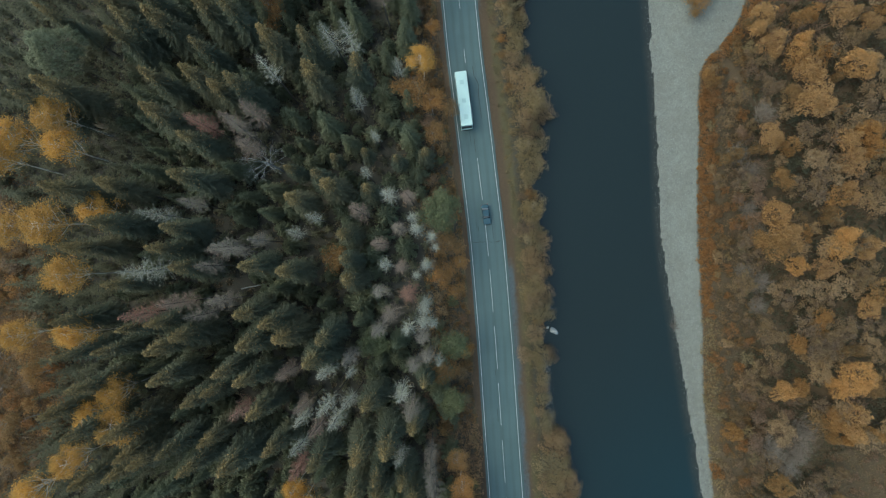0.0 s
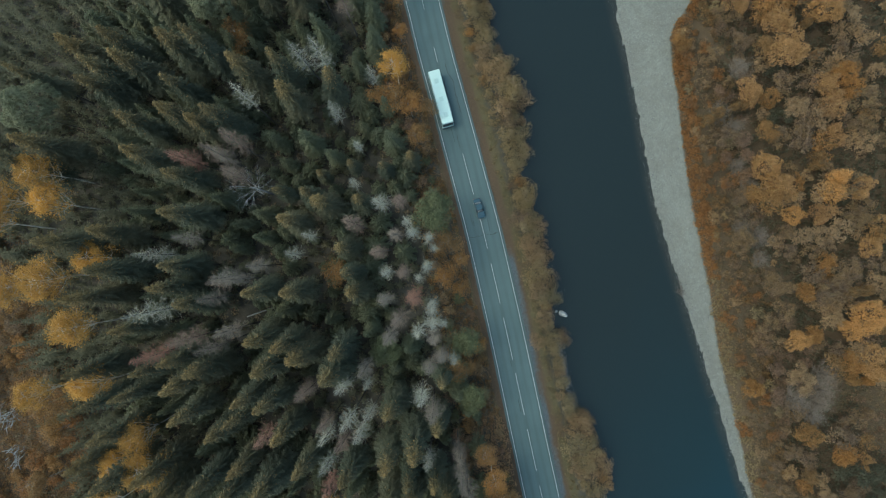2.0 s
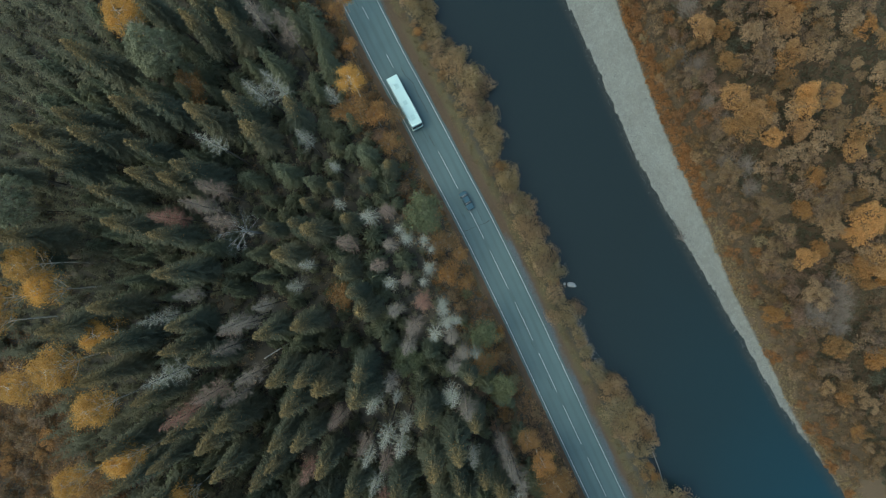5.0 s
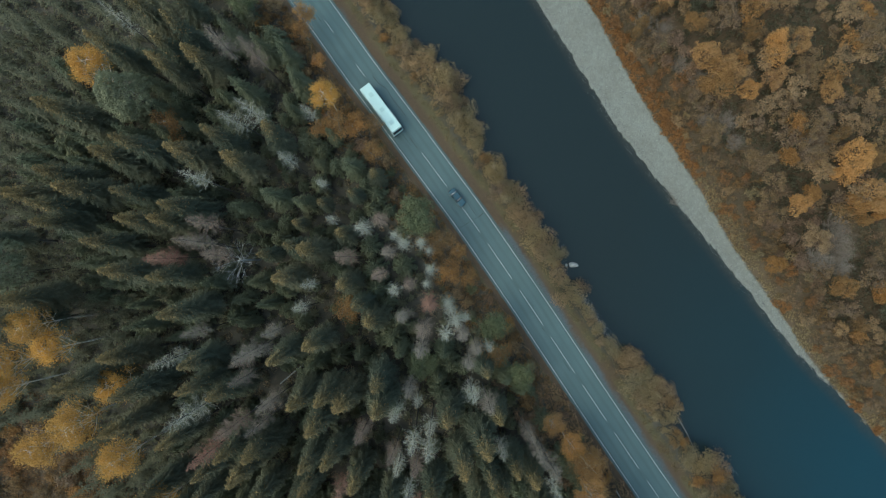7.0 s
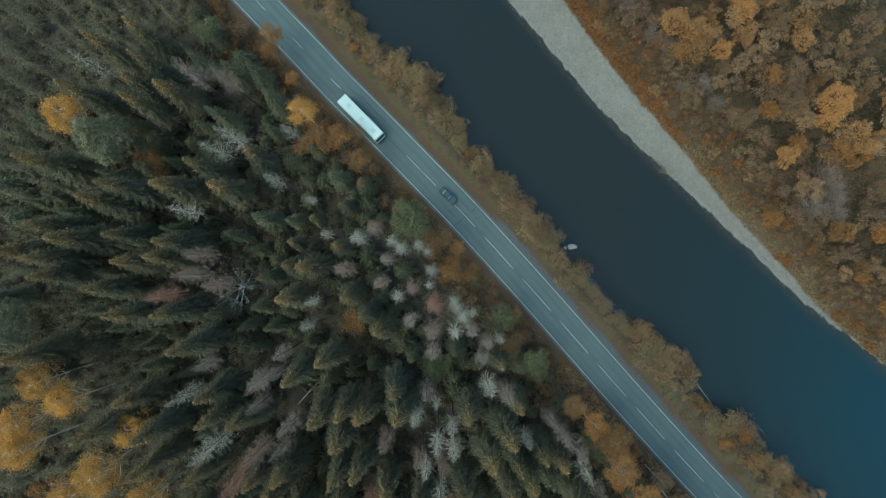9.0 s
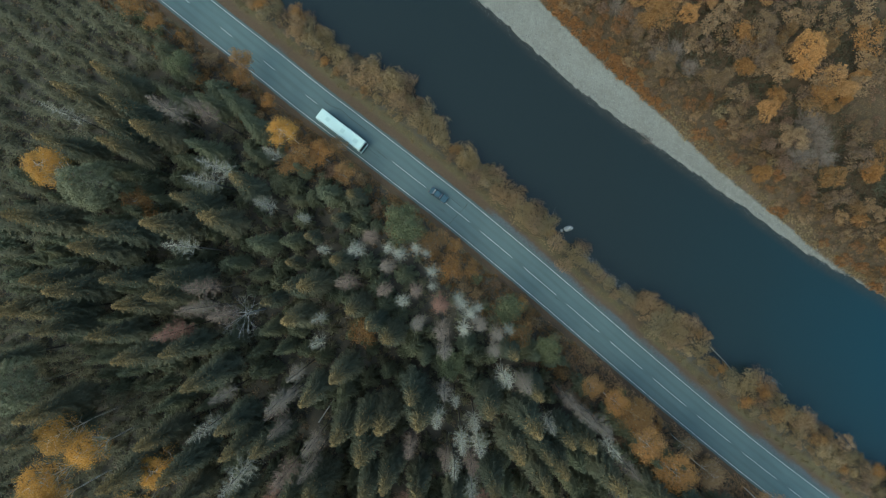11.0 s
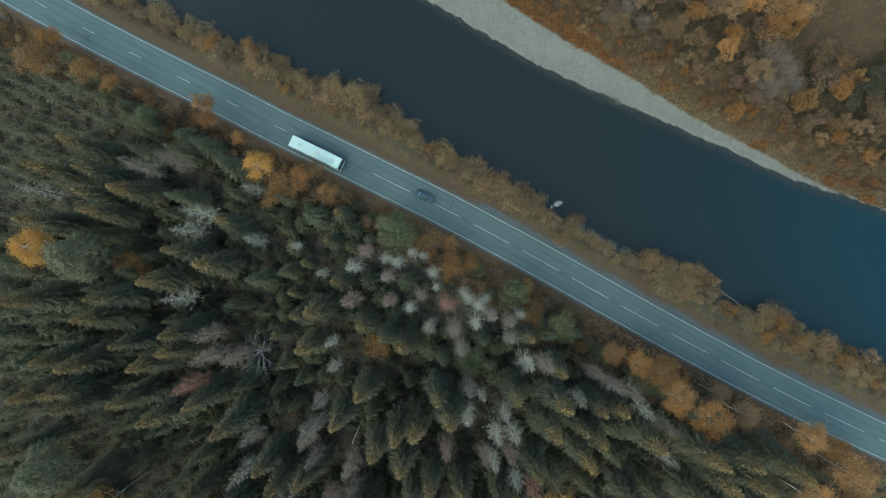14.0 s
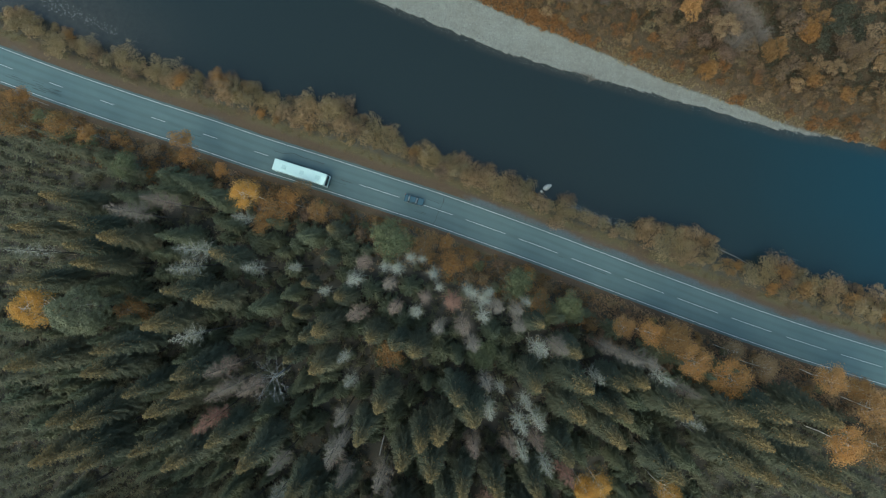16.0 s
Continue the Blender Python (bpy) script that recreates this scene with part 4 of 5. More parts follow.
EDGE_PROTOS = [(make_birch(160 + s, 12, 2.5, "slender amber birch leaning at the forest edge", n, 0.085, m, 0.5), 12) for s, n, m in ((0, 5200, M_GOLD), (1, 3400, M_TAN), (2, 5600, M_AMBER))]
set_out(EDGE_PROTOS, [b for b in BIRCHES if b[2] <= 15.5 and b[1] < -38 and b[0] > -5], pick)
set_out(YOUNG_PROTOS, [b for b in BIRCHES if b[2] <= 15.5 and not (b[1] < -38 and b[0] > -5)], pick)
ASPEN_PROTOS = [(make_leafy(70, "aspen_tree", 14, 3.6, M_GREEN, M_BARK, "still green round-crowned broadleaf tree by the road", "tree", "", 6500, 0.115, 0.3, 44, lump=0.36, clumps=5), 14)]
set_out(ASPEN_PROTOS, ASPENS, pick)

GOLD_PROTOS = [(make_leafy(80 + s, "golden_tree", 7.5, 3.3, mt, M_BARK, "round golden-leaved tree on the far bank", "tree", "trees of the far bank", 5200, 0.093, 0.1, 110, 2, up=0.25, clumps=c, lump=0.17, domed=True), 7.5) for s, mt, c in ((0, M_GOLD, 1), (1, M_GOLD, 2), (2, M_GOLD, 3), (3, M_AMBER, 4), (4, M_GOLD, 3))]
DULL_PROTOS = [(make_leafy(87 + s, "autumn_tree", 7.5, 3.3, mt, M_BARK, "tan and brown-leaved tree on the far bank", "tree", "trees of the far bank", 5200, 0.085, 0.12, 100, 2, clumps=c, lump=0.2, domed=d), 7.5) for s, mt, c, d in ((0, M_BROWN, 3, True), (1, M_BROWN, 4, False), (2, M_AMBER, 3, True), (3, M_TAN, 4, False), (4, M_SHRUB, 2, True))]


def set_crowns(protos, spots, rng):
    """Copies of broad-crowned trees at (x, y, crown radius)."""
    for x, y, r in spots:
        w, s = r / 3.3 * rng.uniform(0.95, 1.1), (3.0 + 1.75 * r) / 7.5
        e = rng.uniform(0.88, 1.14)
        copy_thing(protos[rng.randint(len(protos))][0], Matrix.LocRotScale((x, y, ground_z(x, y)), Euler((0, 0, rng.uniform(0, 6.28))), (w * e, w / e, s)))


set_crowns(GOLD_PROTOS, GOLD_TREES, pick)
set_crowns(DULL_PROTOS, DULL_TREES, pick)
GREYBUSH_PROTOS = [(make_dry_spruce(97 + s, 5.0, 3.0, M_TWIG, "leafless grey willow bush with spreading twigs", 95, 16, 0.15, 0.03, "leafless_willow", 0.35, "bush", "grey willows", 0.07, 0.8), 5.5) for s in (0, 1)]
set_out(GREYBUSH_PROTOS, GREY_BUSHES, pick)


# ---- the forest between them, and the thickets ----
def scatter(rng, x0, x1, y0, y1, gap, allowed, taken, tries=9000):
    """Spots at least gap apart, where allowed(x, y) holds."""
    cell = {}
    for x, y in taken:
        cell.setdefault((int(x // 5), int(y // 5)), []).append((x, y))
    spots = []
    for k in range(tries):
        x, y = rng.uniform(x0, x1), rng.uniform(y0, y1)
        if not allowed(x, y):
            continue
        ci, cj = int(x // 5), int(y // 5)
        if any(math.hypot(x - a, y - b) < gap for i in (-1, 0, 1) for j in (-1, 0, 1) for a, b in cell.get((ci + i, cj + j), ())):
            continue
        cell.setdefault((ci, cj), []).append((x, y))
        spots.append((x, y))
    return spots


FOREST = [(x, y) for x, y, h in SPRUCES + SILVER_SNAGS_A + SILVER_SNAGS_B + GREY_SPRUCES_A + GREY_SPRUCES_B + RUSTY_SPRUCES + CEDARS + BARE_TREES + [b for b in BIRCHES if b[2] > 15.5]]

SAPLING_PROTOS = [(make_spruce(200 + s, 7, 2.3, 17, 8, 3, power=0.65, label="young green spruce in the forest shade", name="spruce_sapling", group="young spruces", needles=M_GAPNEEDLES), 7) for s in (0, 1)]


def in_forest(x, y):
    d = cx("road", y) - x
    open_ground = clearing_far(x, y) < 13 or abs(y + 5.6 - 0.18 * (x + 40.6)) < 1.6 and -46.5 < x < -34.5
    return d > 11 + 2.5 * noise.noise(Vector((x * 0.1, y * 0.1, 2))) and not open_ground


rng_f = np.random.RandomState(5)
FILL = scatter(rng_f, -112, 8, -108, 112, 4.5, in_forest, FOREST)
TALL = scatter(rng_f, -116, 6, -8, 114, 4.4, lambda x, y: in_forest(x, y) and (x < -76 and y > 32 or y > 58 and x > -70 or y > 42 and x < -52), FOREST + FILL)
LOW = scatter(rng_f, -92, -50, -62, -4, 3.6, lambda x, y: in_forest(x, y), FOREST + FILL)
DEEP = scatter(rng_f, -114, 8, -108, 112, 3.2, lambda x, y: math.hypot(x, y) > 58 and in_forest(x, y), FOREST + FILL, 16000)
near_fill = [(x, y, rng_f.uniform(10, 17)) for x, y in FILL]
things = [s for s in near_fill if -62 < s[0] and -62 < s[1] < 62][:170]
rest = [(s[0], s[1], s[2] * (0.92 if math.hypot(s[0], s[1]) > 55 else 1.0)) for s in near_fill if s not in things and math.hypot(s[0], s[1]) < 120] + [(x, y, rng_f.uniform(5.5, 10)) for x, y in DEEP if math.hypot(x, y) < 116] + [(x, y, rng_f.uniform(15, 21)) for x, y in TALL if math.hypot(x, y) < 122] + [(x, y, rng_f.uniform(7, 12)) for x, y in LOW]
FILL_PROTOS = [(make_spruce(220 + s, 18, r, 28, 11, 7, label="shorter spruce filling the forest gaps, green lightened to lift their shade", power=0.8, name="fir_tree", group="firs of the forest", needles=M_GAPNEEDLES), 18) for s, r in ((0, 2.9), (1, 2.6), (2, 3.2))]
set_out(FILL_PROTOS, things, pick)


def forest_rest(spots, brush):
    """Spruces too deep in the forest to tell apart, as one mass, with the young growth under them."""
    rng = np.random.RandomState(8)
    shapes = []
    low = [tuple(np.array(q) for q in spruce_crown(rng, 24, 8.5, 6, 6, 2)) for k in range(3)]
    for s in range(4):
        v, f = spruce_crown(rng, 24, rng.uniform(2.8, 3.6), 13, 7, 3)
        shapes.append((np.array(v), np.array(f)))
    vs, fs, o = [], [], 0
    for k, (x, y, h) in enumerate(spots + brush):
        v, f = shapes[rng.randint(4)] if k < len(spots) else low[rng.randint(3)]
        a, s = rng.uniform(0, 6.28), h / 24
        c, sn = math.cos(a) * s, math.sin(a) * s
        vs.append(np.stack([v[:, 0] * c - v[:, 1] * sn + x, v[:, 0] * sn + v[:, 1] * c + y, v[:, 2] * s + ground_z(x, y)], 1))
        fs.append(f + o)
        o += len(v)
    ob = mesh_ob("spruce_thicket", np.concatenate(vs).tolist(), np.concatenate(fs).tolist(), M_THICKET)
    tagged(ob, "dark green mass of spruces deeper in the forest", "forest", kind="stuff")


BRUSH = scatter(rng_f, -114, 4, -106, 112, 2.15, lambda x, y: math.hypot(x, y) < 120 and in_forest(x, y), [], 14000)
BRUSH += scatter(rng_f, -112, -52, -70, 90, 1.75, lambda x, y: math.hypot(x, y) < 112 and in_forest(x, y), BRUSH, 9000)
forest_rest(rest, [(x, y, rng_f.uniform(2.5, 5.5)) for x, y in BRUSH])
saplings = scatter(rng_f, -70, 6, -70, 75, 2.8, in_forest, FOREST + FILL, 3000)
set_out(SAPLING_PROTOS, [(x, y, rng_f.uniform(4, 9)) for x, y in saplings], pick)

# One bush takes the dark gap colour, as shade among the brown ones.
BROWN_PROTOS = [(make_leafy(90 + s, "brown_bush", 5.5, r, mt, M_BARK, "brown-leaved alder bush on the far bank", "bush", "bushes of the far bank", 1000, 0.11, 0.1, 40, 2, lump=0.27, clumps=c), 5.5) for s, r, mt, c in ((0, 2.5, M_BROWN, 1), (1, 2.2, M_TAN, 1), (2, 2.7, M_BROWN, 4), (3, 2.4, M_DARKGREEN, 3), (4, 2.3, M_TAN, 3), (8, 2.4, M_AMBER, 4), (5, 2.4, M_MAUVE, 1), (7, 2.5, M_BROWN, 3))]
BROWN_PROTOS += [(make_dry_spruce(190 + s, 5.0, r, M_MAUVE, "leafless mauve-brown bush with feathery twigs", 55, 14, 0.12, 0.03, "feathery_bush", 0.35, "bush", "bushes of the far bank", 0.06, 0.8), 5.5) for s, r in ((0, 2.7), (1, 3.0))]
EAST_TAKEN = [(x, y) for x, y, h in GOLD_TREES + DULL_TREES + GREY_BUSHES]


def on_east(x, y, near, far):
    g = x - cx("green", y)
    path = abs((x - 61) * 0.85 + (y - 43.5) * 0.52) < 1.1 and 57 < x < 70
    meadow = math.hypot((x - 92) * 0.85, y + 46) < 9
    return near < g < far and not path and not meadow


rng_e = np.random.RandomState(6)
east_bushes = scatter(rng_e, 50, 104, -76, 70, 2.6, lambda x, y: math.hypot(x, y) < 114 and on_east(x, y, 7 + 3 * noise.noise(Vector((x * 0.1, y * 0.1, 7))), 60), EAST_TAKEN)
east_bushes = [s for s in east_bushes if math.hypot(*s) < 112]
east_bushes = sorted(east_bushes, key=lambda s: s[0] - 0.35 * abs(s[1]))
bush_spots = [(x, y, rng_e.uniform(2.6, 6.8) * (1.2 if x - cx("green", y) > 16 else 0.9)) for x, y in east_bushes[:460] if x - cx("green", y) < 13 or noise.noise(Vector((x * 0.16, y * 0.16, 33))) > -0.16]
mauve_band = [s for s in bush_spots if s[1] > -50 and 5 < s[0] - cx("green", s[1]) < 17 and noise.noise(Vector((s[0] * 0.09, s[1] * 0.09, 51))) > -0.2]
set_out(BROWN_PROTOS[:6], [s for s in bush_spots if s not in mauve_band], pick)
set_out(BROWN_PROTOS[6:], mauve_band, pick)

BANK_PROTOS = [(make_leafy(100 + s, "willow_bush", 4.5, r, mt, M_BARK, "yellow-brown willow bush on the river bank", "bush", "willows along the bank", 1150, 0.095, 0.05, 44, 2, lump=0.34, clumps=5), 4.5) for s, r, mt in ((0, 2.4, M_BANK), (1, 2.1, M_TAN), (2, 2.7, M_BANK), (3, 2.2, M_AMBER), (4, 2.3, M_BANK), (5, 2.5, M_BROWN), (6, 2.2, M_BANK), (7, 2.4, M_TAN))]

ROADSIDE_PROTOS = [(make_leafy(110 + s, "roadside_bush", 4.5, r, mt, M_BARK, "amber-brown bush between road and forest", "bush", "bushes along the road", 900, 0.105, 0.05, 36, 2, lump=0.36, clumps=4), 4.5) for s, r, mt in ((0, 2.0, M_SHRUB), (1, 1.7, M_BROWN), (2, 1.8, M_AMBER), (3, 1.9, M_GREEN), (4, 2.0, M_TAN), (5, 2.2, M_MAUVE))]


def on_bank(x, y):
    if math.hypot(x - 22.6, (y + 15) * 0.7) < 2.2 or -36 < y < -20 and x > 20.4 + 0.075 * (-20 - y) or x > 25.5 and -64.5 < y < -54:
        return False
    return cx("road", y) + 8.2 + 1.2 * noise.noise(Vector((0, y * 0.12, 1))) < x < cx("west", y) + 1.9


rng_b = np.random.RandomState(7)
bank_bushes = scatter(rng_b, 2, 34, -108, 112, 1.9, on_bank, [w[:2] for w in BANK_WILLOWS], 11000)
set_out([BANK_PROTOS[3]], [(54.0, 57.0, 5.4), (55.8, 59.2, 5.0), (53.2, 54.6, 3.6), (52.4, 57.6, 4.2), (55.0, 61.5, 5.0), (55.5, 40.5, 4.8), (56.2, 38.6, 3.4), (57.8, 39.6, 3.0)], pick)
for x, y, r in BANK_WILLOWS:
    copy_thing(BANK_PROTOS[pick.choice((0, 1, 2, 4, 6, 7))][0], Matrix.LocRotScale((x, y, ground_z(x, y)), Euler((0, 0, pick.uniform(0, 6.28))), (r / 2.3, r / 2.3, 1.0 + 0.12 * r)))
set_out(GREYBUSH_PROTOS, [(48.2, 59.5, 2.4), (50.2, 60.5, 2.6)], pick)
set_out(BANK_PROTOS, [(x, y, rng_b.uniform(1.9, 4.6) * (1.2 if cx("west", y) - x < 3.5 else 0.8)) for x, y in bank_bushes], pick)


road_bushes = scatter(rng_b, -24, 24, -105, 108, 2.2, lambda x, y: 6.4 + 1.2 * noise.noise(Vector((3, y * 0.2, 1))) < cx("road", y) - x < (12.5 if y > -25 else 15.5), [(x, y) for x, y, h in BIRCHES + ASPENS], 4000)
set_out(ROADSIDE_PROTOS, [(x, y, rng_b.uniform(1.8, 4.5)) for x, y in road_bushes], pick)


def shrubs(name, spots, material, label, sprays_each, size, seed, category="shrubs"):
    """Low growth that nobody could count."""
    rng = np.random.RandomState(seed)
    cs = []
    for x, y, r, h in spots:
        n = int(sprays_each * rng.uniform(0.6, 1.3))
        d = rng.normal(size=(n, 3))
        d /= np.linalg.norm(d, axis=1)[:, None]
        d *= rng.uniform(0.5, 1.0, (n, 1))
        d[:, 2] = np.abs(d[:, 2])
        cs.append(d * (r, r, h) + (x, y, ground_z(x, y)))
    v, f = sprays(rng, np.concatenate(cs), size, 0.4)
    tagged(mesh_ob(name, v, f, material), label, category, kind="stuff")


east_low = scatter(rng_e, 50, 118, -105, 105, 0.5, lambda x, y: on_east(x, y, 0.2 + 0.9 * noise.noise(Vector((x * 0.4, y * 0.4, 5))), 2.4 + 2.0 * noise.noise(Vector((x * 0.15, y * 0.15, 15))) + (0.8 if y > -15 else 0)), [], 45000)
clearing = scatter(rng_e, -114, -78, -62, 20, 1.25, lambda x, y: clearing_far(x, y) < 15, [], 4200)
shrubs("clearing_shrubs", [(x, y, rng_e.uniform(0.6, 1.5), rng_e.uniform(0.4, 1.4)) for x, y in clearing], M_SHRUB, "rusty low shrubs in the forest clearing", 80, 0.13, 12)
CLEARING_PROTOS = [(make_leafy(130 + s, "clearing_bush", 3.5, 2.2, mt, M_BARK, "soft rusty-brown bush in the forest clearing", "bush", "bushes of the clearing", 950, 0.11, 0.05, 40, 2, lump=0.32, clumps=4), 3.5) for s, mt in ((0, M_ORANGE), (1, M_BROWN), (2, M_AMBER))]
bush_rows = scatter(rng_e, -112, -78, -58, 16, 3.6, lambda x, y: clearing_far(x, y) < 14 and math.hypot(x + 98.5, y + 25) > 8, [], 1500)
set_out(CLEARING_PROTOS, [(x, y, rng_e.uniform(2.0, 4.0)) for x, y in bush_rows], pick)
meadow = scatter(rng_e, 76, 112, -66, -34, 1.3, lambda x, y: math.hypot((x - 92) * 0.85, y + 46) < 11, [], 3500)
shrubs("meadow_shrubs", [(x, y, rng_e.uniform(0.5, 1.3), rng_e.uniform(0.5, 1.3)) for x, y in meadow[::3]], M_MAUVE, "low grey-brown shrubs in the meadow", 70, 0.12, 14)
shrubs("meadow_grass", [(x, y, rng_e.uniform(0.5, 1.2), rng_e.uniform(0.15, 0.6)) for x, y in meadow], M_BROWN, "dry brown meadow grass on the far bank", 60, 0.08, 13, "grass")
orange_low = [s for s in east_low if s[1] + 14 * noise.noise(Vector((s[0] * 0.08, s[1] * 0.08, 41))) > -14 or noise.noise(Vector((s[0] * 0.25, s[1] * 0.25, 17))) > 0.28]
plain_low = [s for s in east_low if s not in orange_low]
shrubs("olive_shrubs", [(x, y, rng_e.uniform(0.4, 0.9), rng_e.uniform(0.3, 1.4)) for x, y in plain_low], M_BANK, "low olive-brown shrubs along the gravel bar", 45, 0.105, 15)
shrubs("orange_shrubs", [(x, y, rng_e.uniform(0.4, 0.9), rng_e.uniform(0.3, 1.4)) for x, y in orange_low], M_ORANGE, "low orange shrubs along the gravel bar", 75, 0.115, 1)
east_mid = scatter(rng_e, 50, 118, -76, 75, 1.45, lambda x, y: on_east(x, y, 2.5, 12), [], 18000)
shrubs("brown_shrubs", [(x, y, rng_e.uniform(0.6, 1.3), rng_e.uniform(0.8, 2.7)) for x, y in east_mid[::2]], M_BROWN, "low brown shrubs behind the gravel bar", 150, 0.095, 11)
shrubs("rusty_shrubs", [(x, y, rng_e.uniform(0.6, 1.3), rng_e.uniform(0.8, 2.7)) for x, y in east_mid[1::2]], M_SHRUB, "low rusty and olive shrubs behind the gravel bar", 150, 0.095, 19)
STRIP_PROTOS = [(make_leafy(140 + s, "low_bush", 2.2, 1.5, mt, M_BARK, "low scrubby bush behind the gravel bar", "bush", "bushes behind the bar", 700, 0.085, 0.05, 26, 2, lump=0.32, clumps=4), 2.2) for s, mt in ((0, M_BROWN), (1, M_BANK), (2, M_ORANGE), (3, M_SHRUB), (4, M_TAN), (5, M_ORANGE))]
strip_spots = scatter(rng_e, 50, 90, -74, 56, 2.3, lambda x, y: on_east(x, y, 1.6, 9.5), EAST_TAKEN, 3000)
set_out(STRIP_PROTOS, [(x, y, rng_e.uniform(1.3, 2.8)) for x, y in strip_spots], pick, 0.2, 0.2)
east_under = scatter(rng_e, 60, 112, -105, 105, 1.5, lambda x, y: math.hypot(x, y) < 116 and on_east(x, y, 9, 60), [], 16000)
shrubs("undergrowth", [(x, y, rng_e.uniform(0.9, 1.7), rng_e.uniform(0.9, 2.4)) for x, y in east_under], M_DARKGREEN, "undergrowth between the bushes, coloured dark green for the shade of the gaps", 70, 0.17, 2)


def on_west_verge(x, y):
    d = cx("road", y) - x
    return 5.6 + 0.8 * noise.noise(Vector((1, y * 0.3, 1))) < d < 14


def carpet(name, x0, x1, y0, y1, count, allowed, material, label, size, top, seed):
    """Leafy ground cover spread evenly over an area."""
    rng = np.random.RandomState(seed)
    pts = []
    for k in range(count):
        x, y = rng.uniform(x0, x1), rng.uniform(y0, y1)
        if allowed(x, y):
            lift = max(0.0, 0.5 + noise.noise(Vector((x * 0.5, y * 0.5, seed)))) * top
            pts.append((x, y, ground_z(x, y) + rng.uniform(0.02, 0.15) + lift * rng.uniform(0.3, 1)))
    v, f = sprays(rng, np.array(pts), size, 0.5)
    tagged(mesh_ob(name, v, f, material), label, "ground cover", kind="stuff")


carpet("bar_edge_cover", 50, 80, -76, 70, 40000, lambda x, y: on_east(x, y, 2.2, 12), M_DARKGREEN, "weedy ground cover beside the gravel bar, coloured dark as gap shade", 0.12, 0.7, 21)
carpet("rust_cover", 50, 80, -105, 70, 60000, lambda x, y: on_east(x, y, 0.0, 2.2 + 1.5 * noise.noise(Vector((x * 0.3, y * 0.3, 61)))) and y > -30, M_ORANGE, "rust-brown ground cover at the gravel's edge", 0.11, 0.4, 25)
carpet("meadow_cover", 76, 112, -68, -32, 36000, lambda x, y: math.hypot((x - 92) * 0.85, y + 46) < 12, M_GRASS, "brown weeds covering the meadow", 0.08, 0.3, 23)
carpet("clearing_cover", -114, -74, -66, 22, 60000, lambda x, y: clearing_far(x, y) < 17, M_ORANGE, "rust-brown weeds covering the clearing", 0.1, 0.6, 24)
carpet("roadside_cover", -22, 24, -105, 108, 200000, lambda x, y: 5.4 < cx("road", y) - x < 13, M_DRY, "dry reddish-brown grass beside the road", 0.09, 0.6, 22)
west_low = scatter(rng_b, -22, 24, -36, 112, 0.85, on_west_verge, [], 16000)
shrubs("roadside_shrubs", [(x, y, rng_b.uniform(0.4, 0.9), rng_b.uniform(0.4, 1.5)) for x, y in west_low], M_SHRUB, "low amber shrubs between road and forest", 55, 0.13, 3)
russet = scatter(rng_b, -8, 26, -108, -34, 0.85, lambda x, y: 5.0 + 0.6 * noise.noise(Vector((2, y * 0.3, 1))) < cx("road", y) - x < 12, [], 9000)
shrubs("russet_shrubs", [(x, y, rng_b.uniform(0.5, 1.1), rng_b.uniform(0.7, 2.4)) for x, y in russet], M_RUSSET, "soft reddish-brown shrubs between road and forest", 75, 0.1, 9)
bank_low = scatter(rng_b, 2, 36, -108, 112, 1.0, lambda x, y: cx("road", y) + 6.2 < x < cx("west", y) + 0.3, [], 16000)
bank_brush = scatter(rng_b, 2, 36, -108, 112, 0.95, lambda x, y: on_bank(x - 0.6, y) and on_bank(x, y), [], 16000)
shrubs("bank_brush", [(x, y, rng_b.uniform(0.6, 1.1), rng_b.uniform(1.2, 2.7)) for x, y in bank_brush], M_BANK, "tan and olive brushwood on the river bank", 70, 0.095, 6)
shrubs("bank_grass", [(x, y, rng_b.uniform(0.5, 0.9), rng_b.uniform(0.15, 0.5)) for x, y in bank_low], M_GRASS, "dull green and brown grass on the river bank", 50, 0.085, 4, "grass")
floor_low = scatter(rng_f, -114, 8, -108, 112, 2.0, lambda x, y: cx("road", y) - x > 10, [], 9000)
shrubs("forest_undergrowth", [(x, y, rng_f.uniform(0.6, 1.4), rng_f.uniform(0.3, 1.2)) for x, y in floor_low], M_UNDER, "brown and olive undergrowth on the forest floor", 42, 0.17, 5)
for protos in (SPRUCE_PROTOS, FILL_PROTOS, SAPLING_PROTOS, SILVER_PROTOS, GREY_PROTOS, RUST_PROTOS, CEDAR_PROTOS, BARE_PROTOS, BIRCH_PROTOS, EDGE_PROTOS, YOUNG_PROTOS, ASPEN_PROTOS, GOLD_PROTOS, DULL_PROTOS, GREYBUSH_PROTOS, BROWN_PROTOS, STRIP_PROTOS, CLEARING_PROTOS, BANK_PROTOS, ROADSIDE_PROTOS):
    retire(protos)


# ---- stones, driftwood ----
M_STONE = plain("pale_river_stone", (0.098, 0.098, 0.090), (0.217, 0.214, 0.195), 1.5, 0.8, bumpy=0.05)
M_BOULDER = plain("pale_boulder_stone", (0.14, 0.14, 0.13), (0.32, 0.315, 0.29), 1.5, 0.8, bumpy=0.05)


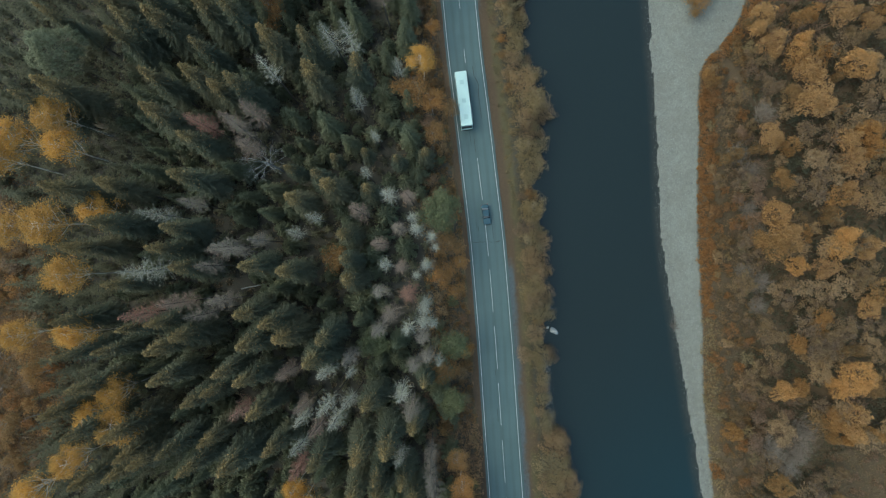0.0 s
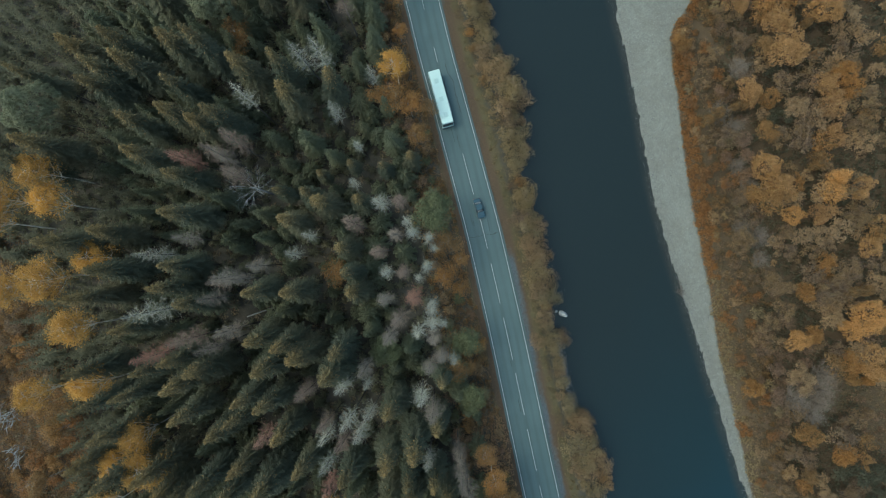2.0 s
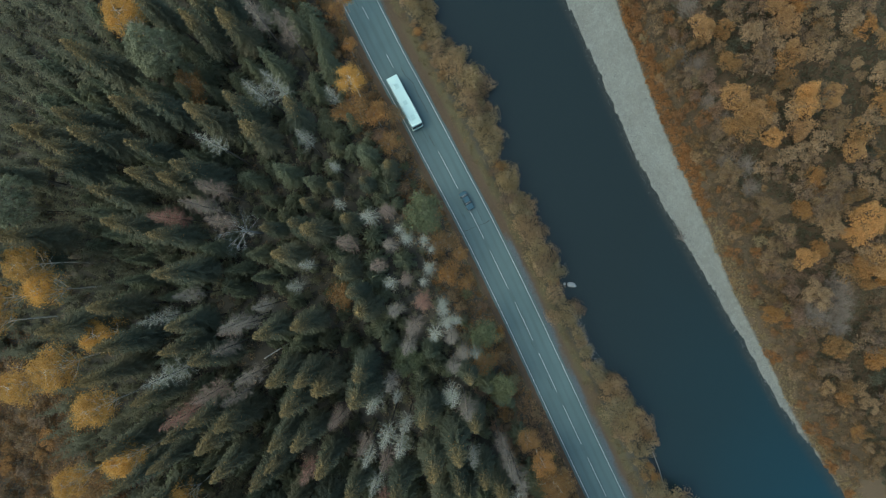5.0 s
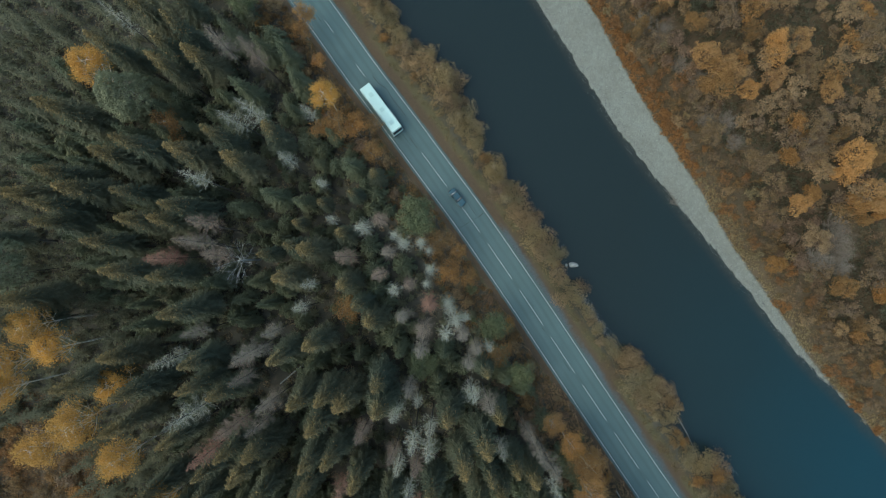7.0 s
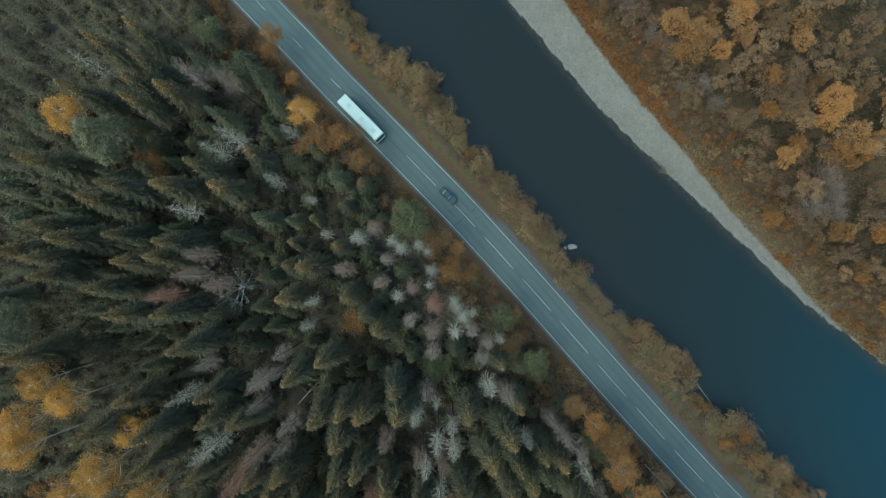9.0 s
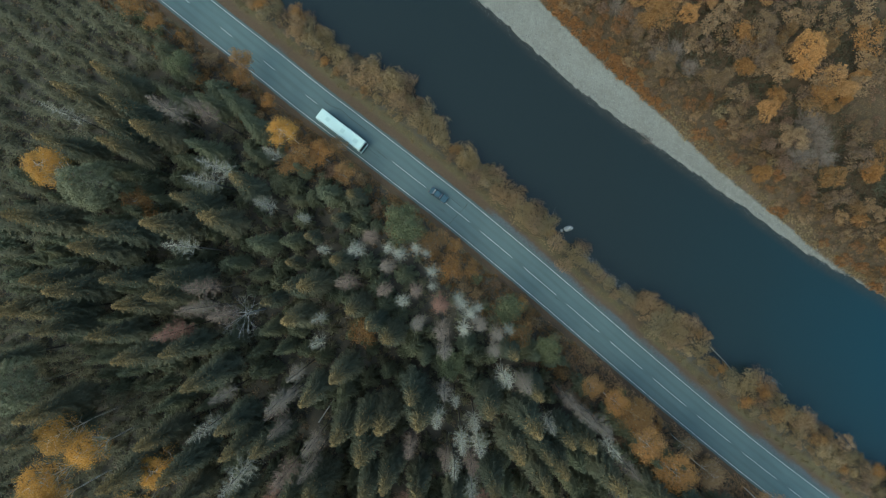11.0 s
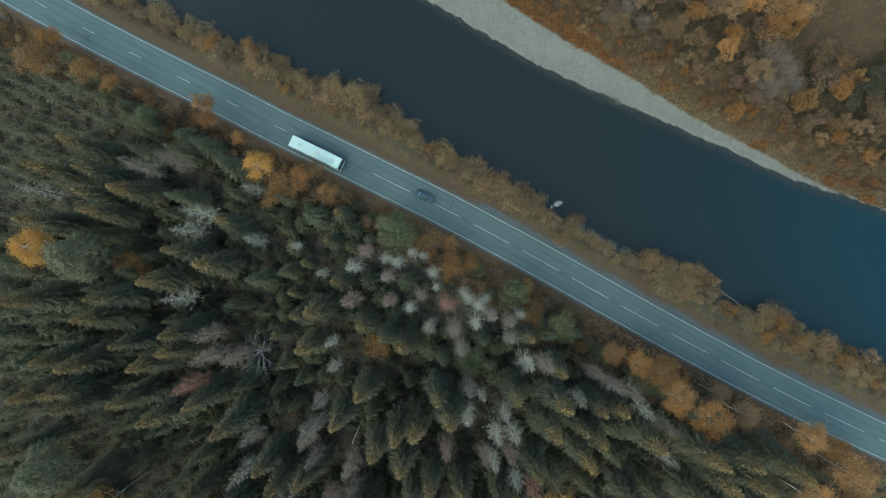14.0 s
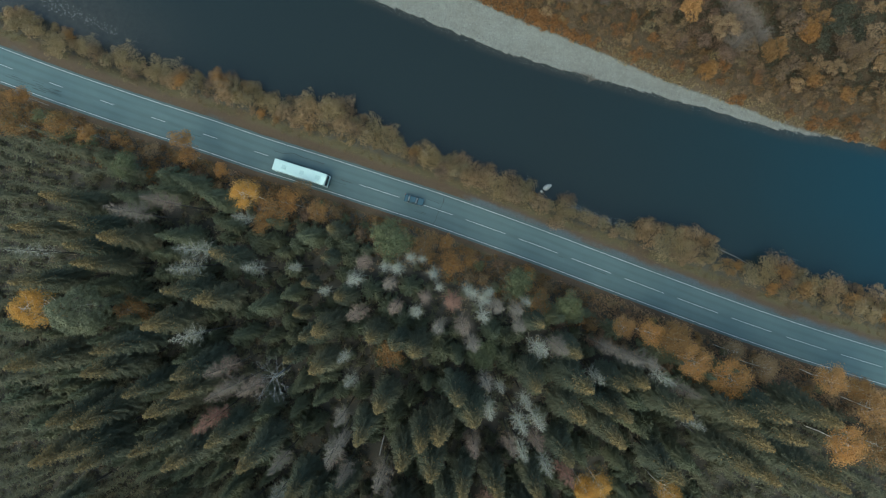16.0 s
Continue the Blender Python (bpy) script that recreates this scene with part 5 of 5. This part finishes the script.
def boulder(name, size, place, turn, label, seed, sink=0.25):
    rng = np.random.RandomState(seed)
    bm = bmesh.new()
    bmesh.ops.create_icosphere(bm, subdivisions=3, radius=0.5)
    for v in bm.verts:
        n = noise.noise(v.co * 2.2 + Vector((seed, 0, 0))) * 0.34 + noise.noise(v.co * 6 + Vector((0, seed, 0))) * 0.12 - 0.22 * max(0.0, v.co.x * 0.6 + v.co.y * 1.1 + v.co.z * 0.7 - 0.28)
        v.co *= 1 + n
        v.co = Vector((v.co.x * size[0], v.co.y * size[1], v.co.z * size[2]))
    me = bpy.data.meshes.new(name)
    bm.to_mesh(me)
    bm.free()
    me.materials.append(M_BOULDER)
    ob = tagged(new(name, me), label, "stone")
    ob.matrix_basis = pose(place[0], place[1], place[2] + size[2] * (0.5 - sink), 0, 0, turn)
    return ob


boulder("boulder", (2.1, 1.15, 1.6), (23.4, -15.1, -2.6), -28, "pale boulder standing in the dark river", 3, 0.1)
boulder("boulder", (0.8, 0.6, 0.9), (22.0, -14.4, -2.5), 40, "small grey stone in the river by the bank", 5, 0.1)
boulder("boulder", (1.0, 0.7, 1.0), (32.7, -91.6, -2.5), 20, "pale stone in the river by the bank", 6, 0.1)


def pebbles(name, spots, label, seed, material=None):
    """Small stones, each a rough eight-sided lump."""
    rng = np.random.RandomState(seed)
    base = np.array([(1, 0, 0), (-1, 0, 0), (0, 1, 0), (0, -1, 0), (0, 0, 1), (0, 0, -1)], float)
    tris = [(0, 2, 4), (2, 1, 4), (1, 3, 4), (3, 0, 4), (2, 0, 5), (1, 2, 5), (3, 1, 5), (0, 3, 5)]
    verts, faces = [], []
    for x, y, z, s in spots:
        a = rng.uniform(0, 6.28)
        c, n = math.cos(a), math.sin(a)
        o = len(verts)
        for p in base:
            q = p * s * rng.uniform(0.7, 1.2, 3) * (1.2, 0.8, 0.55)
            verts.append((x + q[0] * c - q[1] * n, y + q[0] * n + q[1] * c, z + q[2] + 0.02))
        faces += [tuple(i + o for i in t) for t in tris]
    tagged(mesh_ob(name, verts, faces, material or M_STONE), label, "stones", kind="stuff")


rng_s = np.random.RandomState(31)
shore = []
for k in range(480):
    y = rng_s.uniform(-37, -19)
    x = 21.6 + 0.075 * (-20 - y) + rng_s.normal() * 0.45
    shore.append((x, y, max(ground_z(x, y), WATER_Z - 0.03), rng_s.uniform(0.05, 0.15)))
pebbles("shore_stones", shore, "pale stones along the river bank", 1)
riffle = []
for k in range(230):
    t = rng_s.uniform(0, 1)
    x, y = 14.2 + rng_s.normal() * (0.5 + 0.7 * t), 82 + 24 * t ** 0.6 + rng_s.normal() * 1.0
    riffle.append((x, y, WATER_Z, rng_s.uniform(0.04, 0.13)))
pebbles("riffle_stones", riffle, "pale stones breaking the shallow water", 2)
M_WETSTONE = plain("wet_river_stone", (0.033, 0.033, 0.0297), (0.0858, 0.0858, 0.0759), 1.5, 0.5)
water_line = []
for k in range(1100):
    y = rng_s.uniform(-66, 66)
    x = cx("east", y) + rng_s.normal() * 0.8 + 0.5
    water_line.append((x, y, max(ground_z(x, y), WATER_Z - 0.03), rng_s.uniform(0.04, 0.13)))
pebbles("water_line_stones", water_line, "dark wet stones at the water's edge", 4, M_WETSTONE)
bar = []
for k in range(2000):
    y = rng_s.uniform(-66, 66)
    x = rng_s.uniform(cx("east", y) - 0.6, cx("green", y) + 0.6)
    bar.append((x, y, ground_z(x, y), rng_s.uniform(0.04, 0.13)))
for k in range(900):
    y = rng_s.uniform(-66, 66)
    x = cx("east", y) + rng_s.normal() * 0.45 - 0.1
    bar.append((x, y, max(ground_z(x, y), WATER_Z - 0.04), rng_s.uniform(0.04, 0.12)))
pebbles("bar_stones", bar, "scattered stones on the gravel bar", 3)
dark_bar = []
for k in range(900):
    y = rng_s.uniform(-66, 66)
    x = rng_s.uniform(cx("east", y), cx("green", y))
    dark_bar.append((x, y, ground_z(x, y), rng_s.uniform(0.05, 0.12) * (2.0 if k % 40 == 0 else 1.0)))
pebbles("dark_bar_stones", dark_bar, "dark stones and drift scraps on the gravel bar", 5, M_WETSTONE)


def driftwood(pts, radius, label, bark=None):
    root = tagged(new("fallen_log"), label, "log")
    v, f = tube(pts, [radius, radius * 0.9, radius * 0.6], 7)
    mesh_ob("stem", v, f, bark or M_DRIFTWOOD, root)


driftwood([(26.7, -55.0, -1.2), (26.75, -59.5, -1.5), (26.4, -63.4, -1.75)], 0.11, "bleached log lying along the foot of the bank")
driftwood([(-45.0, -6.4, 0.5), (-40.6, -5.5, 0.6), (-36.0, -4.8, 0.5)], 0.16, "pale fallen trunk lying on the forest floor", M_GREYBARK)
driftwood([(-16.7, 41.0, 0.4), (-16.4, 35.0, 0.3), (-16.6, 29.0, 0.2)], 0.13, "dead brown log lying on the forest floor", M_BARK)


def windfall(x, y, length, seed):
    """Bleached dead branches lying over one another."""
    rng = np.random.RandomState(seed)
    root = tagged(new("dead_branches"), "heap of bleached dead branches in the rusty clearing", "dead wood")
    z = ground_z(x, y)
    for k in range(26):
        a, l = rng.normal() * 0.6 + 0.6, length * rng.uniform(0.25, 1.0)
        p = Vector((x + rng.normal() * 0.9, y + rng.normal() * 1.1, z + rng.uniform(0.3, 1.1)))
        d = Vector((math.cos(a), math.sin(a), rng.uniform(-0.15, 0.25))) * l
        bow = Vector(rng.normal(size=3)) * 0.18
        v, f = tube([p - d * 0.5, p + bow, p + d * 0.5], [0.07, 0.05, 0.02], 5)
        mesh_ob("branch", v, f, M_GREYBARK, root)


windfall(-98.7, -20.3, 4.2, 61)
windfall(-98.4, -29.7, 4.0, 62)


def brush_pile(x, y):
    """A tangle of dark drift branches."""
    rng = np.random.RandomState(9)
    root = tagged(new("drift_branches"), "tangle of dark drift branches at the water's edge", "driftwood")
    z = ground_z(x, y)
    for k in range(24):
        a, l = rng.uniform(0, 6.28), rng.uniform(0.6, 1.6)
        p = Vector((x + rng.normal() * 0.35, y + rng.normal() * 0.9, z + rng.uniform(0.05, 0.3)))
        d = Vector((math.cos(a), math.sin(a), rng.uniform(-0.1, 0.3))) * l
        v, f = tube([p - d * 0.5, p + Vector((0, 0, 0.05)), p + d * 0.5], [0.07, 0.06, 0.03], 5)
        mesh_ob("branch", v, f, M_BARK, root)


brush_pile(49.7, -13.5)


def snag_in_water(x, y, reach, turn, seed):
    """A drowned dead branch with forking twigs that stands out of the water."""
    rng = np.random.RandomState(seed)
    root = tagged(new("drowned_branch"), "bare grey branch sticking out of the river by the bank", "driftwood")
    wood, ends = [], []
    for k in range(5):
        a = radians(turn) + rng.normal() * 0.45
        limbs(rng, (x + rng.normal() * 0.2, y + rng.normal() * 0.2, WATER_Z - 0.2), (math.cos(a), math.sin(a), rng.uniform(0.3, 0.8)), reach * rng.uniform(0.35, 0.6), 0.05, 2, wood, ends, 0.5, 0.1, 3, 4)
    mesh_ob("branchwork", *join(wood), M_BRANCH, root)


snag_in_water(31.0, -71.0, 2.4, 60, 71)
snag_in_water(21.4, -10.8, 2.6, 40, 72)


# ---- vehicles ----
def box(bm, cx_, cy_, cz_, sx, sy, sz, bevel=0.0):
    r = bmesh.ops.create_cube(bm, size=1.0)
    for v in r["verts"]:
        v.co = Vector((v.co.x * sx + cx_, v.co.y * sy + cy_, v.co.z * sz + cz_))
    if bevel:
        es = list({e for v in r["verts"] for e in v.link_edges})
        bmesh.ops.bevel(bm, geom=es, offset=bevel, segments=3, profile=0.6, affect="EDGES")


def paint(name, col, rough, metal=0.0, coat=0.0):
    m, nt, b = node_mat(name, rough, 0.5)
    f = noise_tex(nt, 1.3, 4)
    nt.links.new(ramp(nt, f, [(0.3, tuple(c * 0.88 for c in col)), (0.7, col)]), b.inputs["Base Color"])
    b.inputs["Metallic"].default_value = metal
    b.inputs["Coat Weight"].default_value = coat
    return m


M_WHITE = plain("white_coach_paint", (0.363, 0.462, 0.4158), (0.4092, 0.5148, 0.462), 0.8, 0.35, 0.5)
M_HATCH = plain("pale_hatch_plastic", (0.3036, 0.396, 0.3564), (0.3432, 0.4356, 0.396), 1.5, 0.5, 0.4)
M_DARKGLASS = paint("dark_window_glass", (0.015, 0.02, 0.024), 0.08)
M_TYRE = paint("tyre_rubber", (0.02, 0.02, 0.02), 0.85)
M_RIM = paint("wheel_metal", (0.4, 0.4, 0.4), 0.4, 0.8)
M_BLUE = paint("dark_blue_car_paint", (0.016, 0.05, 0.060), 0.25, 0.3, 0.6)
M_LAMP_SKY = paint("lamp_and_sky_glass", (0.396, 0.396, 0.3828), 0.15)
M_RED = paint("rear_lamp_red", (0.35, 0.02, 0.02), 0.2)


def wheel(root, x, y, r, w):
    bm = bmesh.new()
    bmesh.ops.create_cone(bm, cap_ends=True, segments=20, radius1=r, radius2=r, depth=w)
    bmesh.ops.bevel(bm, geom=[e for e in bm.edges if abs(e.verts[0].co.z - e.verts[1].co.z) < 1e-4], offset=r * 0.12, segments=2, affect="EDGES")
    bmesh.ops.rotate(bm, verts=bm.verts, matrix=Matrix.Rotation(radians(90), 3, "Y"))
    bmesh.ops.translate(bm, verts=bm.verts, vec=(x, y, r))
    wh = part("wheel", bm, M_TYRE, root, "black tyre")
    bm = bmesh.new()
    bmesh.ops.create_cone(bm, cap_ends=True, segments=16, radius1=r * 0.58, radius2=r * 0.5, depth=w + 0.02)
    bmesh.ops.rotate(bm, verts=bm.verts, matrix=Matrix.Rotation(radians(90), 3, "Y"))
    bmesh.ops.translate(bm, verts=bm.verts, vec=(x, y, r))
    part("rim", bm, M_RIM, wh, "metal rim")


def slab(name, root, material, c, s, bevel=0.02, label=""):
    bm = bmesh.new()
    box(bm, *c, *s, bevel)
    return part(name, bm, material, root, label)


def build_bus():
    root = tagged(new("coach"), "white touring coach driving on the road", "bus")
    bm = bmesh.new()
    box(bm, 0, 0, 1.75, 2.5, 12.0, 2.8, 0.16)
    for v in bm.verts:
        if v.co.y > 5.7 and v.co.z > 1.6:
            v.co.y -= 0.28 * (v.co.z - 1.6) / 1.5
    part("body", bm, M_WHITE, root, "white body")
    for y in (-3.6, 0.4, 3.9):
        h = slab("roof_hatch", root, M_HATCH, (0, y, 3.19), (0.85, 0.95, 0.1), 0.04, "raised pale roof hatch")
        slab("rim", h, M_WHITE, (0, y, 3.165), (1.0, 1.1, 0.05), 0.02)
    slab("windscreen", root, M_DARKGLASS, (0, 5.86, 2.15), (2.25, 0.16, 1.35), 0.05, "dark windscreen")
    slab("rear_window", root, M_DARKGLASS, (0, -6.0, 2.35), (1.9, 0.05, 0.8), 0.01)
    for s in (-1, 1):
        for k in range(7):
            slab("side_window", root, M_DARKGLASS, (s * 1.25, 4.6 - 1.5 * k, 2.25), (0.03, 1.4, 0.95), 0.008)
        slab("mirror", root, M_TYRE, (s * 1.42, 5.95, 2.5), (0.2, 0.12, 0.45), 0.03, "black wing mirror")
        slab("headlight", root, M_LAMP_SKY, (s * 0.95, 6.0, 0.85), (0.4, 0.06, 0.2), 0.02)
        slab("tail_light", root, M_RED, (s * 1.05, -6.0, 1.0), (0.2, 0.06, 0.4), 0.02)
        for y in (3.4, -3.3):
            wheel(root, s * 1.1, y, 0.5, 0.3)
    slab("bumper", root, M_TYRE, (0, 6.0, 0.5), (2.4, 0.12, 0.3), 0.04)
    return root


def build_car():
    root = tagged(new("sedan_car"), "dark blue sedan driving near the centre line", "car")
    bm = bmesh.new()
    box(bm, 0, 0, 0.58, 1.72, 4.3, 0.62, 0.12)
    for v in bm.verts:
        k = max(0, abs(v.co.y) - 1.5) / 0.65
        v.co.x *= 1 - 0.10 * k * k
        if v.co.z > 0.7:
            v.co.z -= 0.07 * k
    part("body", bm, M_BLUE, root, "dark blue body")
    bm = bmesh.new()
    box(bm, 0, -0.25, 1.12, 1.45, 2.2, 0.55, 0.05)
    for v in bm.verts:
        if v.co.z > 1.1:
            v.co.x *= 0.82
            v.co.y = -0.25 + (v.co.y + 0.25) * 0.62
    part("cabin_glass", bm, M_DARKGLASS, root, "dark windows all round the cabin")
    slab("roof", root, M_BLUE, (0, -0.25, 1.41), (1.2, 1.3, 0.05), 0.02, "dark blue roof")
    # Windscreen and rear window get a pale colour in place of reflected sky.
    bm = bmesh.new()
    v = [bm.verts.new(p) for p in ((-0.62, 0.8, 0.93), (0.62, 0.8, 0.93), (0.55, 0.46, 1.37), (-0.55, 0.46, 1.37))]
    bm.faces.new(v)
    bmesh.ops.solidify(bm, geom=bm.faces[:], thickness=-0.02)
    part("windscreen", bm, M_LAMP_SKY, root, "windscreen coloured pale for the mirrored sky")
    bm = bmesh.new()
    v = [bm.verts.new(p) for p in ((0.62, -1.33, 0.93), (-0.62, -1.33, 0.93), (-0.55, -0.98, 1.37), (0.55, -0.98, 1.37))]
    bm.faces.new(v)
    bmesh.ops.solidify(bm, geom=bm.faces[:], thickness=-0.02)
    part("rear_window", bm, M_LAMP_SKY, root, "rear window coloured pale for the mirrored sky")
    for s in (-1, 1):
        slab("headlight", root, M_LAMP_SKY, (s * 0.6, 2.1, 0.66), (0.35, 0.12, 0.15), 0.03)
        slab("tail_light", root, M_RED, (s * 0.62, -2.12, 0.7), (0.3, 0.08, 0.14), 0.02)
        slab("mirror", root, M_BLUE, (s * 0.9, 0.55, 0.95), (0.18, 0.1, 0.12), 0.03)
        for y in (1.35, -1.3):
            wheel(root, s * 0.76, y, 0.31, 0.2)
    for y, n in ((2.13, "front_bumper"), (-2.13, "rear_bumper")):
        slab(n, root, M_TYRE, (0, y, 0.42), (1.5, 0.12, 0.16), 0.04)
    return root


build_bus().matrix_basis = pose(2.95, 34.6, 0, 0, 0, 180 + 7.5)
build_car().matrix_basis = pose(8.05, 10.2, 0, 0, 0, 180 + 9.5)
